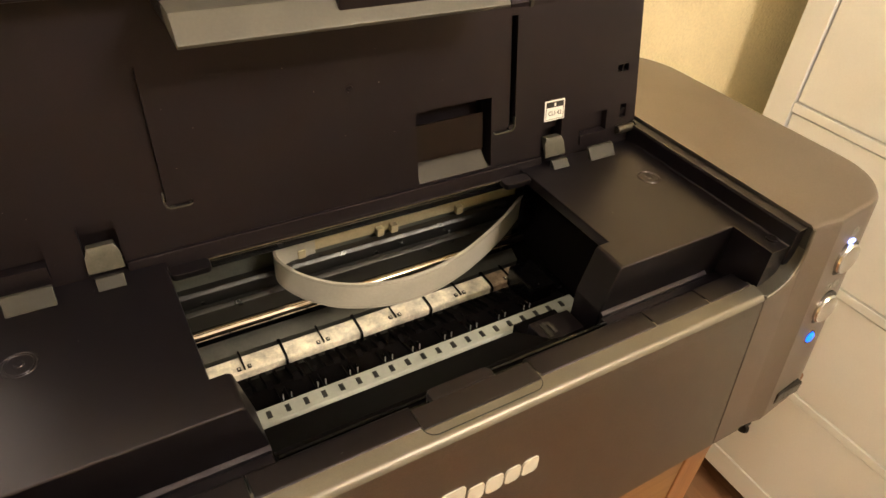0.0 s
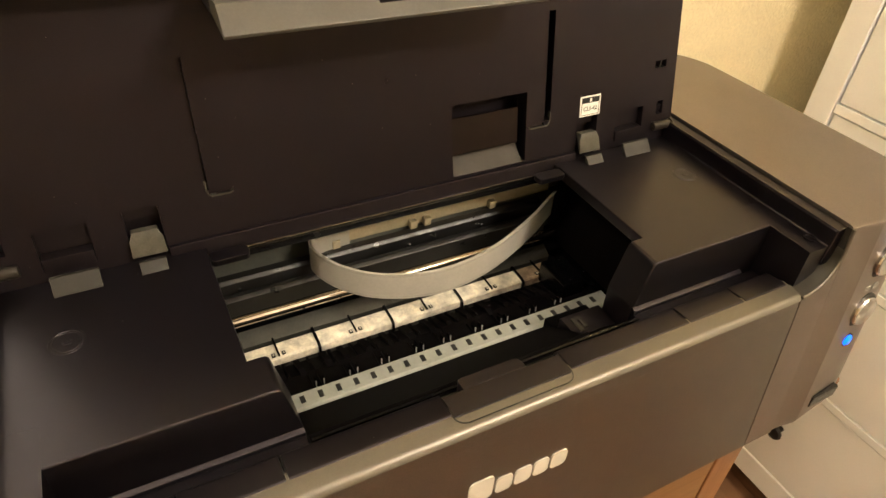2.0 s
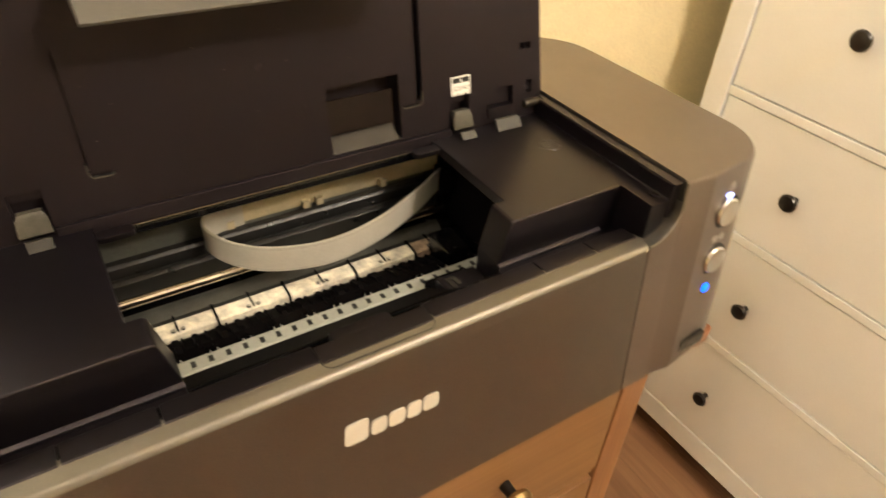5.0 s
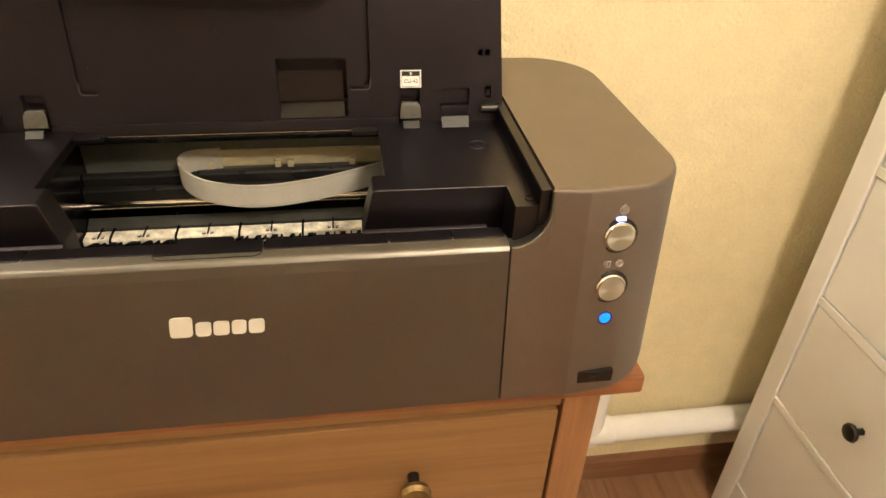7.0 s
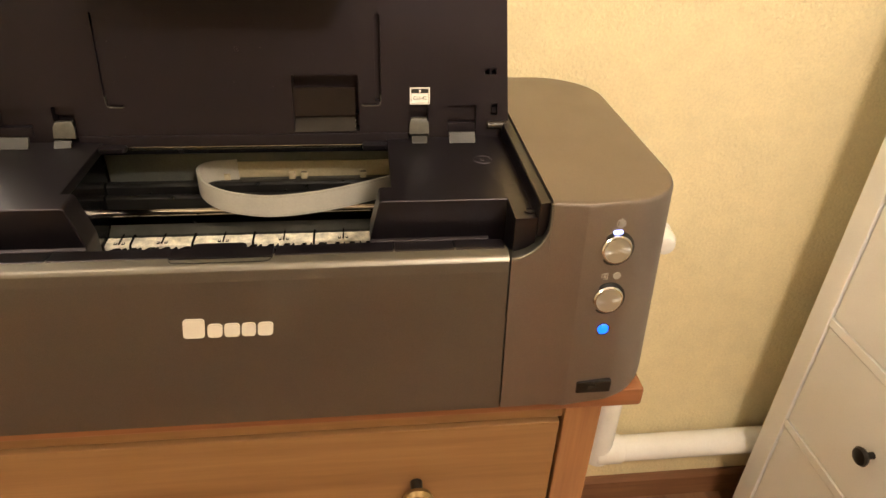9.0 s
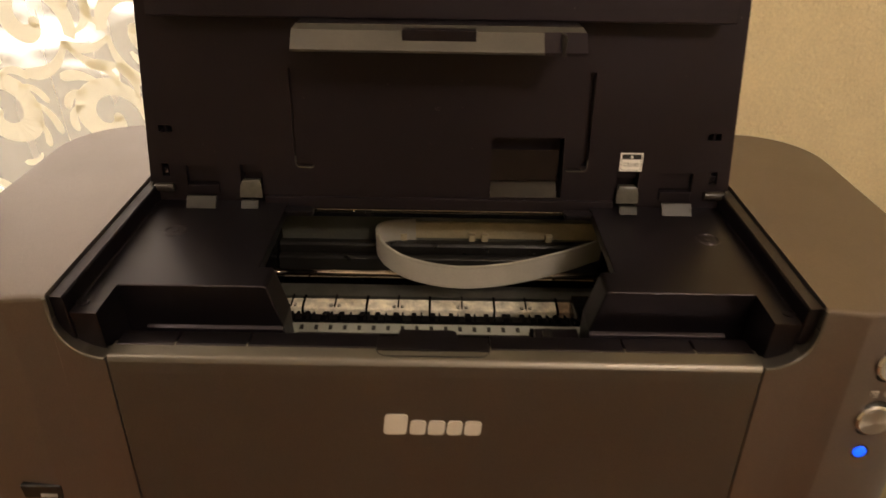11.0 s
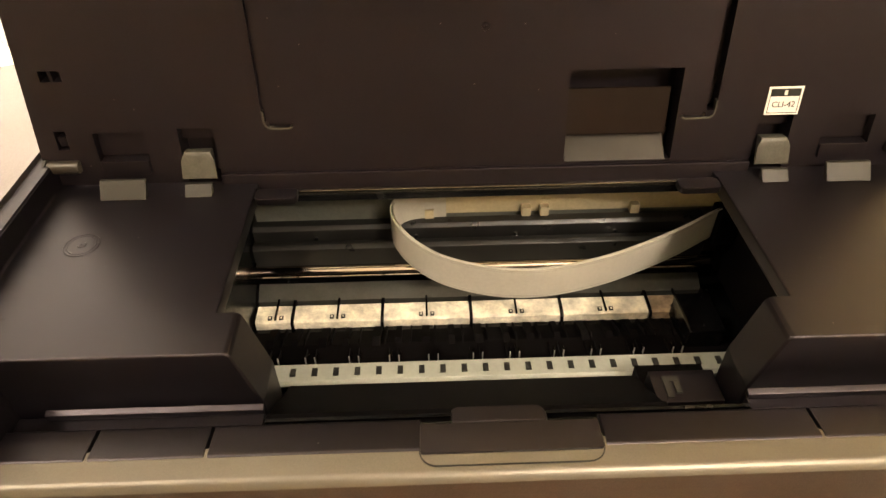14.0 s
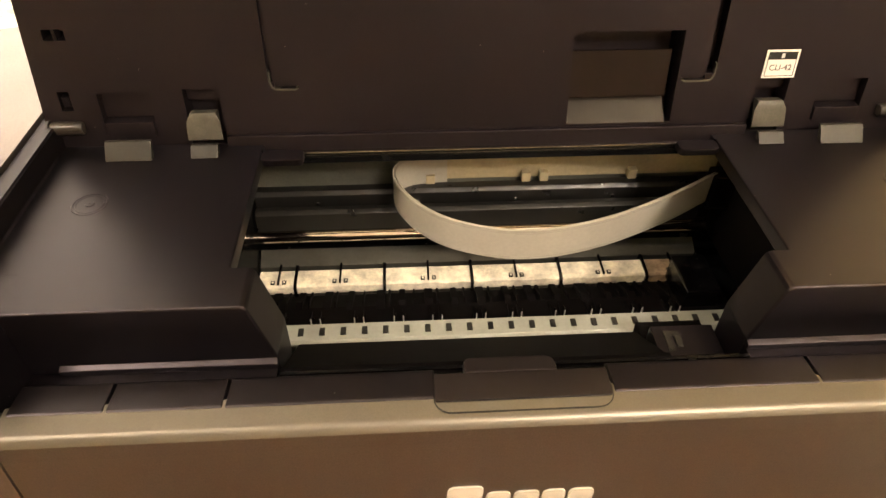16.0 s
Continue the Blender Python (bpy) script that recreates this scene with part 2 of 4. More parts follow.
def bevelled(bm, width, segments=2):
    bm.normal_update()
    sharp = [e for e in bm.edges if len(e.link_faces) == 2 and e.calc_face_angle(0) > 0.45]
    bmesh.ops.bevel(bm, geom=sharp, offset=width, segments=segments, profile=0.5, affect="EDGES", clamp_overlap=True)


def part(name, bm, mat, parent=None, label="", bevel=0.0, smooth=False, segments=2):
    """Links a bmesh as one mesh object under a thing or under a part."""
    bmesh.ops.recalc_face_normals(bm, faces=bm.faces)
    if bevel:
        bevelled(bm, bevel, segments)
    me = bpy.data.meshes.new(name)
    bm.to_mesh(me)
    bm.free()
    me.materials.append(mat)
    if smooth or bevel:
        me.shade_smooth()
        me.set_sharp_from_angle(angle=radians(35))
    ob = new(name, me)
    ob.parent = parent
    if smooth or bevel:
        ob.modifiers.new("flat_faces", "WEIGHTED_NORMAL").keep_sharp = True
    if label:
        ob["label"] = label
    return ob


def thing(name, label, category, at=(0, 0, 0), group="", kind=""):
    ob = new(name)
    ob.empty_display_size = 0.05
    ob.location = at
    return tagged(ob, label, category, group, kind)


def box(x0, x1, y0, y1, z0, z1, bm=None):
    bm = bm or bmesh.new()
    v = [bm.verts.new((x, y, z)) for x in (x0, x1) for y in (y0, y1) for z in (z0, z1)]
    for f in ((0, 1, 3, 2), (4, 6, 7, 5), (0, 4, 5, 1), (2, 3, 7, 6), (0, 2, 6, 4), (1, 5, 7, 3)):
        bm.faces.new([v[i] for i in f])
    return bm


def prism(points, axis, a, b, bm=None):
    """A polygon in the two other axes, drawn out along one axis from a to b."""
    bm = bm or bmesh.new()

    def at(p, d):
        return {"x": (d, p[0], p[1]), "y": (p[0], d, p[1]), "z": (p[0], p[1], d)}[axis]

    lo, hi = [bm.verts.new(at(p, a)) for p in points], [bm.verts.new(at(p, b)) for p in points]
    bm.faces.new(lo)
    bm.faces.new(hi[::-1])
    n = len(points)
    for i in range(n):
        bm.faces.new((lo[i], hi[i], hi[(i + 1) % n], lo[(i + 1) % n]))
    return bm


def loft(rings, caps=True, bm=None, closed=True):
    bm = bm or bmesh.new()
    rows = [[bm.verts.new(p) for p in ring] for ring in rings]
    n = len(rows[0])
    for r0, r1 in zip(rows, rows[1:]):
        for i in range(n if closed else n - 1):
            bm.faces.new((r0[i], r0[(i + 1) % n], r1[(i + 1) % n], r1[i]))
    if caps:
        bm.faces.new(rows[0][::-1])
        bm.faces.new(rows[-1])
    return bm


def lathe(profile, axis=(0, 0, 1), origin=(0, 0, 0), steps=24, bm=None):
    """Turns (radius, height) pairs about an axis through origin."""
    turn = Vector((0, 0, 1)).rotation_difference(Vector(axis)).to_matrix()
    rings = []
    for r, z in profile:
        rings.append([Vector(origin) + turn @ Vector((r * math.cos(2 * math.pi * k / steps), r * math.sin(2 * math.pi * k / steps), z)) for k in range(steps)])
    return loft(rings, True, bm)


def rounded(x0, x1, y0, y1, radii, steps=8):
    """Corner points of a rectangle with rounded corners: radii at (x0,y0), (x1,y0), (x1,y1), (x0,y1)."""
    out = []
    for (cx, cy, sx, sy, start), r in zip(((x0, y0, 1, 1, 180), (x1, y0, -1, 1, 270), (x1, y1, -1, -1, 0), (x0, y1, 1, -1, 90)), radii):
        if r <= 0:
            out.append((cx, cy))
            continue
        for k in range(steps + 1):
            a = radians(start + 90 * k / steps)
            out.append((cx + sx * r + r * math.cos(a), cy + sy * r + r * math.sin(a)))
    return out


def lettering(name, text, size, m, mat, parent, label=""):
    """Built-in font as a thin mesh, standing at the pose m."""
    cu = bpy.data.curves.new(name, "FONT")
    cu.body, cu.size, cu.extrude, cu.align_x, cu.align_y = text, size, 0.00005, "CENTER", "CENTER"
    tmp = bpy.data.objects.new(name, cu)
    scene.collection.objects.link(tmp)
    me = bpy.data.meshes.new_from_object(tmp.evaluated_get(bpy.context.evaluated_depsgraph_get()))
    bpy.data.objects.remove(tmp)
    me.transform(m)
    me.materials.clear()
    me.materials.append(mat)
    ob = new(name, me)
    ob.parent = parent
    if label:
        ob["label"] = label
    return ob


# ---- room ----
FLOOR, CEILING, BACK, RIGHT, LEFT, FRONT = -0.94, 1.58, 0.555, 1.44, -1.9, -3.6
TABLE = -0.0145


def structure(name, bm, mat, label, category, bevel=0.0):
    ob = part(name, bm, mat, None, label, bevel)
    return tagged(ob, label, category, kind="structure")


floor = structure("floor", box(LEFT, RIGHT, FRONT, BACK, FLOOR - 0.06, FLOOR - 0.004), M_SKIRT, "brown wood laminate floor of long boards", "floor")
structure("ceiling", box(LEFT, RIGHT, FRONT, BACK, CEILING, CEILING + 0.08), M_CEIL, "plain white painted ceiling", "ceiling")
WX0, WX1, WZ0, WZ1 = -1.75, -0.06, -0.16, 1.38
bm = box(LEFT - 0.1, WX0, BACK, BACK + 0.25, FLOOR, CEILING)
box(WX1, RIGHT + 0.1, BACK, BACK + 0.25, FLOOR, CEILING, bm)
box(WX0, WX1, BACK, BACK + 0.25, FLOOR, WZ0, bm)
box(WX0, WX1, BACK, BACK + 0.25, WZ1, CEILING, bm)
structure("wall_north", bm, M_WALL, "wall with textured pale yellow wallpaper", "wall")
structure("wall_east", box(RIGHT, RIGHT + 0.1, FRONT, BACK, FLOOR, CEILING), M_WALL, "pale yellow papered wall", "wall")
structure("wall_west", box(LEFT - 0.1, LEFT, FRONT, BACK, FLOOR, CEILING), M_WALL_PLAIN, "plain dull yellow papered wall", "wall")
structure("wall_south", box(LEFT, RIGHT, FRONT - 0.1, FRONT, FLOOR, CEILING), M_WALL_PLAIN, "plain dull yellow papered wall", "wall")
structure("baseboard", prism([(BACK - 0.014, FLOOR), (BACK, FLOOR), (BACK, FLOOR + 0.072), (BACK - 0.006, FLOOR + 0.072), (BACK - 0.014, FLOOR + 0.06)], "x", LEFT, RIGHT),
          M_SKIRT, "brown wood-look skirting board along the wall", "baseboard")

# ---- window and curtain ----
window = thing("window_1", "white framed window behind the sheer curtain, glowing backdrop outside", "window", kind="structure")
FY = BACK + 0.10
for x in (WX0, -0.98, WX1 - 0.06):
    part("window_frame", box(x, x + 0.06, FY, FY + 0.06, WZ0, WZ1), M_PAINT, window, "", 0.004)
for z in (WZ0, WZ1 - 0.06):
    part("window_frame", box(WX0 + 0.06, WX1 - 0.06, FY + 0.003, FY + 0.057, z, z + 0.06), M_PAINT, window, "", 0.004)
part("window_sill", box(WX0 - 0.03, WX1 + 0.03, BACK - 0.01, FY, WZ0 - 0.03, WZ0), M_PAINT, window, "", 0.005)
# Added glow behind the curtain: a bright middle band lights the cloth from behind.
backdrop_mat = glow("curtain_backlight", (0.5, 0.5, 0.5), 1.0)
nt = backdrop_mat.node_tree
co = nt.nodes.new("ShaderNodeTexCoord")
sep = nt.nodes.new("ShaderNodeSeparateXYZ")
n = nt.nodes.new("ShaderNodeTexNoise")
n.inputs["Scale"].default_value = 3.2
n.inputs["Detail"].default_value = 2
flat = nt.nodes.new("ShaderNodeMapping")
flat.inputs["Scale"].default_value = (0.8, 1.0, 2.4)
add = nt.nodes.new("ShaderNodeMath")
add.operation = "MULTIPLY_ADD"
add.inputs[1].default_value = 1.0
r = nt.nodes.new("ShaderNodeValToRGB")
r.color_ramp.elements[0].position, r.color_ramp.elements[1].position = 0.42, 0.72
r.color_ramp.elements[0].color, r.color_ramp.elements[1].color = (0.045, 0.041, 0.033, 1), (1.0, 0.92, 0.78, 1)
# Dims again higher up, so the end housing reflects less of it.
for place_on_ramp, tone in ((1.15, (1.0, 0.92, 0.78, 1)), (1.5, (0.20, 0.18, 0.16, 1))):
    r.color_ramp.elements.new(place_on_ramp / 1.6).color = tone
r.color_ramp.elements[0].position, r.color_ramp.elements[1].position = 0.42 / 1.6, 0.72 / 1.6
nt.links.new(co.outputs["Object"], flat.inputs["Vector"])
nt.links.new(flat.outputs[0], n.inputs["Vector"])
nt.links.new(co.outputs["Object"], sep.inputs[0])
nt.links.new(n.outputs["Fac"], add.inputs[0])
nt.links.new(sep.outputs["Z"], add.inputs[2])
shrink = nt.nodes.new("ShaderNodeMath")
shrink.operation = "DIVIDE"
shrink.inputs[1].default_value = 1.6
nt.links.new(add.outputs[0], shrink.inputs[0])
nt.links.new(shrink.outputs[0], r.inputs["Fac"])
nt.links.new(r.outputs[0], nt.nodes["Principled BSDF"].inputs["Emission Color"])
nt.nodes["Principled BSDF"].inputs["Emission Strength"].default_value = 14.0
structure("backdrop", box(LEFT - 1, 0.6, BACK + 1.2, BACK + 1.22, FLOOR, CEILING + 0.9), backdrop_mat, "glowing backdrop outside the window, added to light the curtain from behind", "backdrop")

curtain = thing("curtain", "sheer cream voile curtain with flocked scroll pattern", "curtain", (0, 0, 0))


def drape(x):
    return BACK - 0.035 + 0.008 * math.sin(x * 19) + 0.004 * math.sin(x * 43 + 1)


CX0, CX1, CZ0, CZ1 = -1.86, 0.02, -0.85, 1.45
cols = 120
loft_rows = [[(CX0 + (CX1 - CX0) * k / cols, drape(CX0 + (CX1 - CX0) * k / cols), z) for k in range(cols + 1)] for z in (CZ0, -0.1, 0.4, 1.0, CZ1)]
part("voile", loft(loft_rows, False, None, False), M_SHEER, curtain, "semi-transparent cream voile", smooth=True)


def scroll(bm, x, z, size, hand, turn, turns=1.2, fat=0.46):
    """One flocked scroll: a tapering band that curls into a spiral with a ball end, with a leaf on its back."""
    left, right = [], []
    n = 26
    lift = 0.002 + rng.uniform(0, 0.003)
    for k in range(n + 1):
        s = k / n
        a = turn + hand * s * turns * 2 * math.pi
        r = size * (1 - 0.80 * s)
        w = size * fat * (0.25 + 1.1 * math.sin(math.pi * min(1, 0.12 + 0.75 * s)))
        for side, sign in ((left, 1), (right, -1)):
            px, pz = x + (r + sign * w / 2) * math.cos(a), z + (r + sign * w / 2) * math.sin(a)
            side.append(bm.verts.new((px, drape(px) - lift, pz)))
    for k in range(n):
        bm.faces.new((left[k], left[k + 1], right[k + 1], right[k]))
    ex, ez = x + size * 0.2 * math.cos(a), z + size * 0.2 * math.sin(a)
    ball = [bm.verts.new((ex + size * 0.13 * math.cos(t), drape(ex) - lift - 0.0002, ez + size * 0.13 * math.sin(t))) for t in np.linspace(0, 2 * math.pi, 15)[:-1]]
    bm.faces.new(ball)


def leaf(bm, x, z, length, angle, fat=0.30, bend=1.1):
    """A comma-shaped lobe that swells to a round end."""
    n = 14
    left, right = [], []
    lift = 0.002 + rng.uniform(0, 0.003)
    px, pz = x, z
    for k in range(n + 1):
        s = k / n
        a = angle + bend * s
        w = length * fat * (0.22 + 0.78 * s) * math.sqrt(max(0.0, 1 - s ** 5)) + 0.0006
        for side, sign in ((left, 1), (right, -1)):
            qx, qz = px - sign * w / 2 * math.sin(a), pz + sign * w / 2 * math.cos(a)
            side.append(bm.verts.new((qx, drape(qx) - lift, qz)))
        px, pz = px + length / n * math.cos(a), pz + length / n * math.sin(a)
    for k in range(n):
        bm.faces.new((left[k], left[k + 1], right[k + 1], right[k]))


rng = random.Random(7)
bm = bmesh.new()
taken = set()


def place(room, draw, *args):
    """Draws one motif and keeps it only where the cloth is still free."""
    trial = bmesh.new()
    draw(trial, *args)
    cells = set()
    for f in trial.faces:
        for p in [f.calc_center_median()] + [v.co for v in f.verts]:
            cells.add((round(p.x / 0.005), round(p.z / 0.005)))
    if len(cells & taken) <= room * len(cells):
        taken.update(cells)
        me = bpy.data.meshes.new("motif")
        trial.to_mesh(me)
        bm.from_mesh(me)
        bpy.data.meshes.remove(me)
    trial.free()


def vine(bm, x, z, size, hand, turn):
    """One plant: a spiral stem with lobed leaves that spring from its outer side."""
    scroll(bm, x, z, size, hand, turn, 1.0, 0.40)
    for k in range(6):
        s = 0.02 + 0.085 * k
        a = turn + hand * s * 2 * math.pi
        r = size * (1 - 0.80 * s) * 1.08
        leaf(bm, x + r * math.cos(a), z + r * math.sin(a), size * rng.uniform(0.75, 1.1), a + hand * rng.uniform(0.5, 0.9), rng.uniform(0.30, 0.40), hand * rng.uniform(1.2, 2.0))
    a = turn - hand * 0.15
    leaf(bm, x + size * 0.9 * math.cos(a), z + size * 0.9 * math.sin(a), size * 1.7, a - hand * 1.35, 0.24, -hand * 1.5)
    leaf(bm, x + size * 0.9 * math.cos(a), z + size * 0.9 * math.sin(a), size * 1.3, a - hand * 0.6, 0.26, hand * 1.5)


for row in range(12):
    for col in range(13):
        x = -1.78 + 0.148 * col + (0.074 if row % 2 else 0) + rng.uniform(-0.010, 0.010)
        z = -0.42 + 0.128 * row + rng.uniform(-0.010, 0.010)
        if x < CX1 - 0.06:
            hand = 1 if (row + col) % 2 else -1
            place(0.60, vine, x, z, rng.uniform(0.050, 0.056), hand, rng.uniform(-0.6, 0.6) + (0 if hand > 0 else math.pi))
for k in range(900):
    place(0.04, leaf, rng.uniform(CX0 + 0.05, CX1 - 0.06), rng.uniform(-0.5, 1.2), rng.uniform(0.03, 0.05), rng.uniform(0, 6.28), rng.uniform(0.35, 0.55), rng.choice((-1.6, 1.6)))
part("scroll_pattern", bm, M_SCROLL, curtain, "cream opaque flocked scrolls and leaves")

# ---- heating pipe ----
pipe = thing("heating_pipe", "white enamelled heating pipe along the wall above the skirting", "pipe")
PY, PZ = BACK - 0.045, -0.721
part("tube", lathe([(0.0285, 0), (0.0285, RIGHT - 0.60)], (1, 0, 0), (0.60, PY, PZ), 28), M_PIPE, pipe, "", smooth=True)
part("elbow", lathe([(0.030, 0), (0.0320, 0.005), (0.0320, 0.055), (0.030, 0.06)], (1, 0, 0), (0.575, PY, PZ), 28), M_PIPE, pipe, "", smooth=True)
part("riser", lathe([(0.029, 0), (0.029, 0.30)], (0, 0, 1), (0.583, PY, PZ - 0.02), 24), M_PIPE, pipe, "white upright pipe", smooth=True)

outlet = thing("wall_plug", "white plastic plug in a wall socket behind the printer", "plug", (0.620, BACK, -0.194))
part("socket_base", lathe([(0.026, 0.0005), (0.026, 0.008), (0.022, 0.012)], (0, -1, 0), (0, 0, 0), 24), M_PIPE, outlet, "", smooth=True)
part("plug_body", lathe([(0.021, 0.0121), (0.024, 0.016), (0.023, 0.037), (0.017, 0.050), (0.008, 0.054)], (0, -1, 0), (0.0, 0, 0.0), 20), M_PIPE, outlet, "", smooth=True)

# ---- pine chest ----
table = thing("pine_chest_of_drawers", "honey pine chest of drawers that carries the printer", "chest of drawers", (0, 0, FLOOR))
H = TABLE - FLOOR
part("top_board", box(-0.354, 0.354, -0.001, 0.500, H - 0.021, H), M_PINE_RED, table, "", 0.003)
for x in (-0.3345, 0.2965):
    for y in (0.033, 0.450):
        part("leg", box(x, x + 0.038, y, y + 0.04, 0, H - 0.0215), M_PINE_UP, table, "", 0.003)
part("rail", box(-0.2960, 0.2960, 0.037, 0.053, H - 0.0715, H - 0.0215), M_PINE, table, "", 0.0015)
for x in (-0.3290, 0.3100):
    part("side_panel", box(x, x + 0.018, 0.0735, 0.4495, 0.09, H - 0.0215), M_PINE_UP, table, "", 0.001)
part("back_panel", box(-0.2960, 0.2960, 0.465, 0.48, 0.09, H - 0.0215), M_PINE, table, "", 0.001)
KNOB = [(0.0065, 0), (0.0060, 0.012), (0.0075, 0.015)], [(0.0080, 0.0151), (0.0150, 0.018), (0.0165, 0.023), (0.0140, 0.028), (0.0050, 0.031)]
top = H - 0.0745
for k in range(5):
    bot = max(0.10, top - 0.157)
    drawer = part("drawer_front", box(-0.2935, 0.2935, 0.033, 0.053, bot, top), M_PINE, table, "", 0.0025)
    part("drawer_box", box(-0.288, 0.288, 0.0535, 0.44, bot + 0.005, top - 0.013), M_PINE, drawer)
    for x in (-0.150, 0.150):
        post = part("knob", lathe(KNOB[0], (0, -1, 0), (x, 0.033, (top + bot) / 2), 18), M_BRONZE, drawer, "dark knob post", smooth=True)
        part("knob_head", lathe(KNOB[1], (0, -1, 0), (x, 0.033, (top + bot) / 2), 20), M_BRASS, post, "aged brass knob head", smooth=True)
    part("rail", box(-0.2960, 0.2960, 0.039, 0.053, bot - 0.019, bot - 0.002), M_PINE, table, "", 0.001)
    top = bot - 0.021

# ---- white chest of drawers ----
chest = thing("chest_of_drawers", "cream-white lacquered chest of drawers with dark bronze knobs", "chest of drawers", (0, 0, FLOOR))
X, Y0, Y1 = 0.905, -0.64, 0.458
TOPZ = 0.60 - FLOOR
part("side_panel", box(X + 0.004, 1.42, Y1 - 0.02, Y1 - 0.001, 0.078, TOPZ), M_PAINT, chest, "", 0.002)
part("side_panel", box(X + 0.004, 1.42, Y0 + 0.001, Y0 + 0.02, 0.078, TOPZ), M_PAINT, chest, "", 0.002)
part("top", box(X - 0.02, 1.43, Y0 - 0.015, Y1 + 0.015, TOPZ, TOPZ + 0.022), M_PAINT, chest, "", 0.003)
part("back_panel", box(1.405, 1.419, Y0 + 0.021, Y1 - 0.021, 0.08, TOPZ - 0.001), M_PAINT, chest)
for y in (Y0, Y1 - 0.047):
    part("stile", box(X - 0.002, X + 0.04, y, y + 0.047, 0.0, TOPZ - 0.0005), M_PAINT, chest, "", 0.003)
    part("leg", box(1.37, 1.418, y, y + 0.047, 0.0, 0.10), M_PAINT, chest, "", 0.003)
GAPS = [0.57, 0.26, -0.047, -0.301, -0.553, -0.822]
for k, (hi, lo) in enumerate(zip(GAPS, GAPS[1:])):
    top, bot = hi - FLOOR, lo - FLOOR
    part("rail", box(X, X + 0.03, Y0 + 0.0475, Y1 - 0.0475, top - 0.008, top + 0.008), M_PAINT, chest, "", 0.001)
    d = part("drawer_front", box(X + 0.002, X + 0.022, Y0 + 0.050, Y1 - 0.050, bot + 0.0105, top - 0.0105), M_PAINT, chest, "", 0.002)
    part("drawer_box", box(X + 0.0225, 1.39, Y0 + 0.055, Y1 - 0.055, bot + 0.02, top - 0.03), M_PAINT, chest)
    for y in (0.223, -0.405):
        part("knob", lathe([(0.006, 0), (0.0055, 0.012), (0.008, 0.015), (0.015, 0.018), (0.0165, 0.022), (0.014, 0.026), (0.005, 0.029)], (-1, 0, 0), (X + 0.002, y, (top + bot) / 2), 20),
             M_BRONZE, d, "dark bronze knob", smooth=True)
part("rail", box(X, X + 0.03, Y0 + 0.0475, Y1 - 0.0475, GAPS[-1] - FLOOR - 0.052, GAPS[-1] - FLOOR + 0.008), M_PAINT, chest, "", 0.002)
part("rail", box(X, X + 0.03, Y0 + 0.0475, Y1 - 0.0475, GAPS[0] - FLOOR + 0.012, TOPZ - 0.001), M_PAINT, chest, "", 0.002)

# ---- printer ----
printer = thing("inkjet_printer", "large dark grey photo inkjet printer with its lid open", "printer", (0.0025, 0, 0))
BASE, TOP, EDGE = TABLE + 0.0005, 0.177, 0.2155


def lean(z):
    """The front leans: it stands further out towards the table."""
    return -0.013 + 0.098 * z


def wing(side):
    """A rounded grey end housing; side is -1 or 1."""
    rings = []
    for z, inset in ((BASE, 0.006), (BASE + 0.003, 0.0025), (BASE + 0.008, 0.0006), (BASE + 0.018, 0), (0.06, 0), (0.12, 0), (TOP - 0.004, 0), (TOP - 0.0013, 0.0012), (TOP, 0.004)):
        front = lean(z) + (inset if z > 0.1 else inset * 0.3)
        ring = rounded(0.2445, 0.3545 - inset, front + 0.0006, 0.295 - inset, (0, 0.052, 0.062, 0), 12)
        ring[0:1] = [(0.2445, front), (0.2580, front - 0.0007), (0.2700, front - 0.0025), (0.2715, front - 0.0026)]
        rings.append([(side * x, y, z) for x, y in (ring if side > 0 else ring[::-1])])
    return loft(rings)


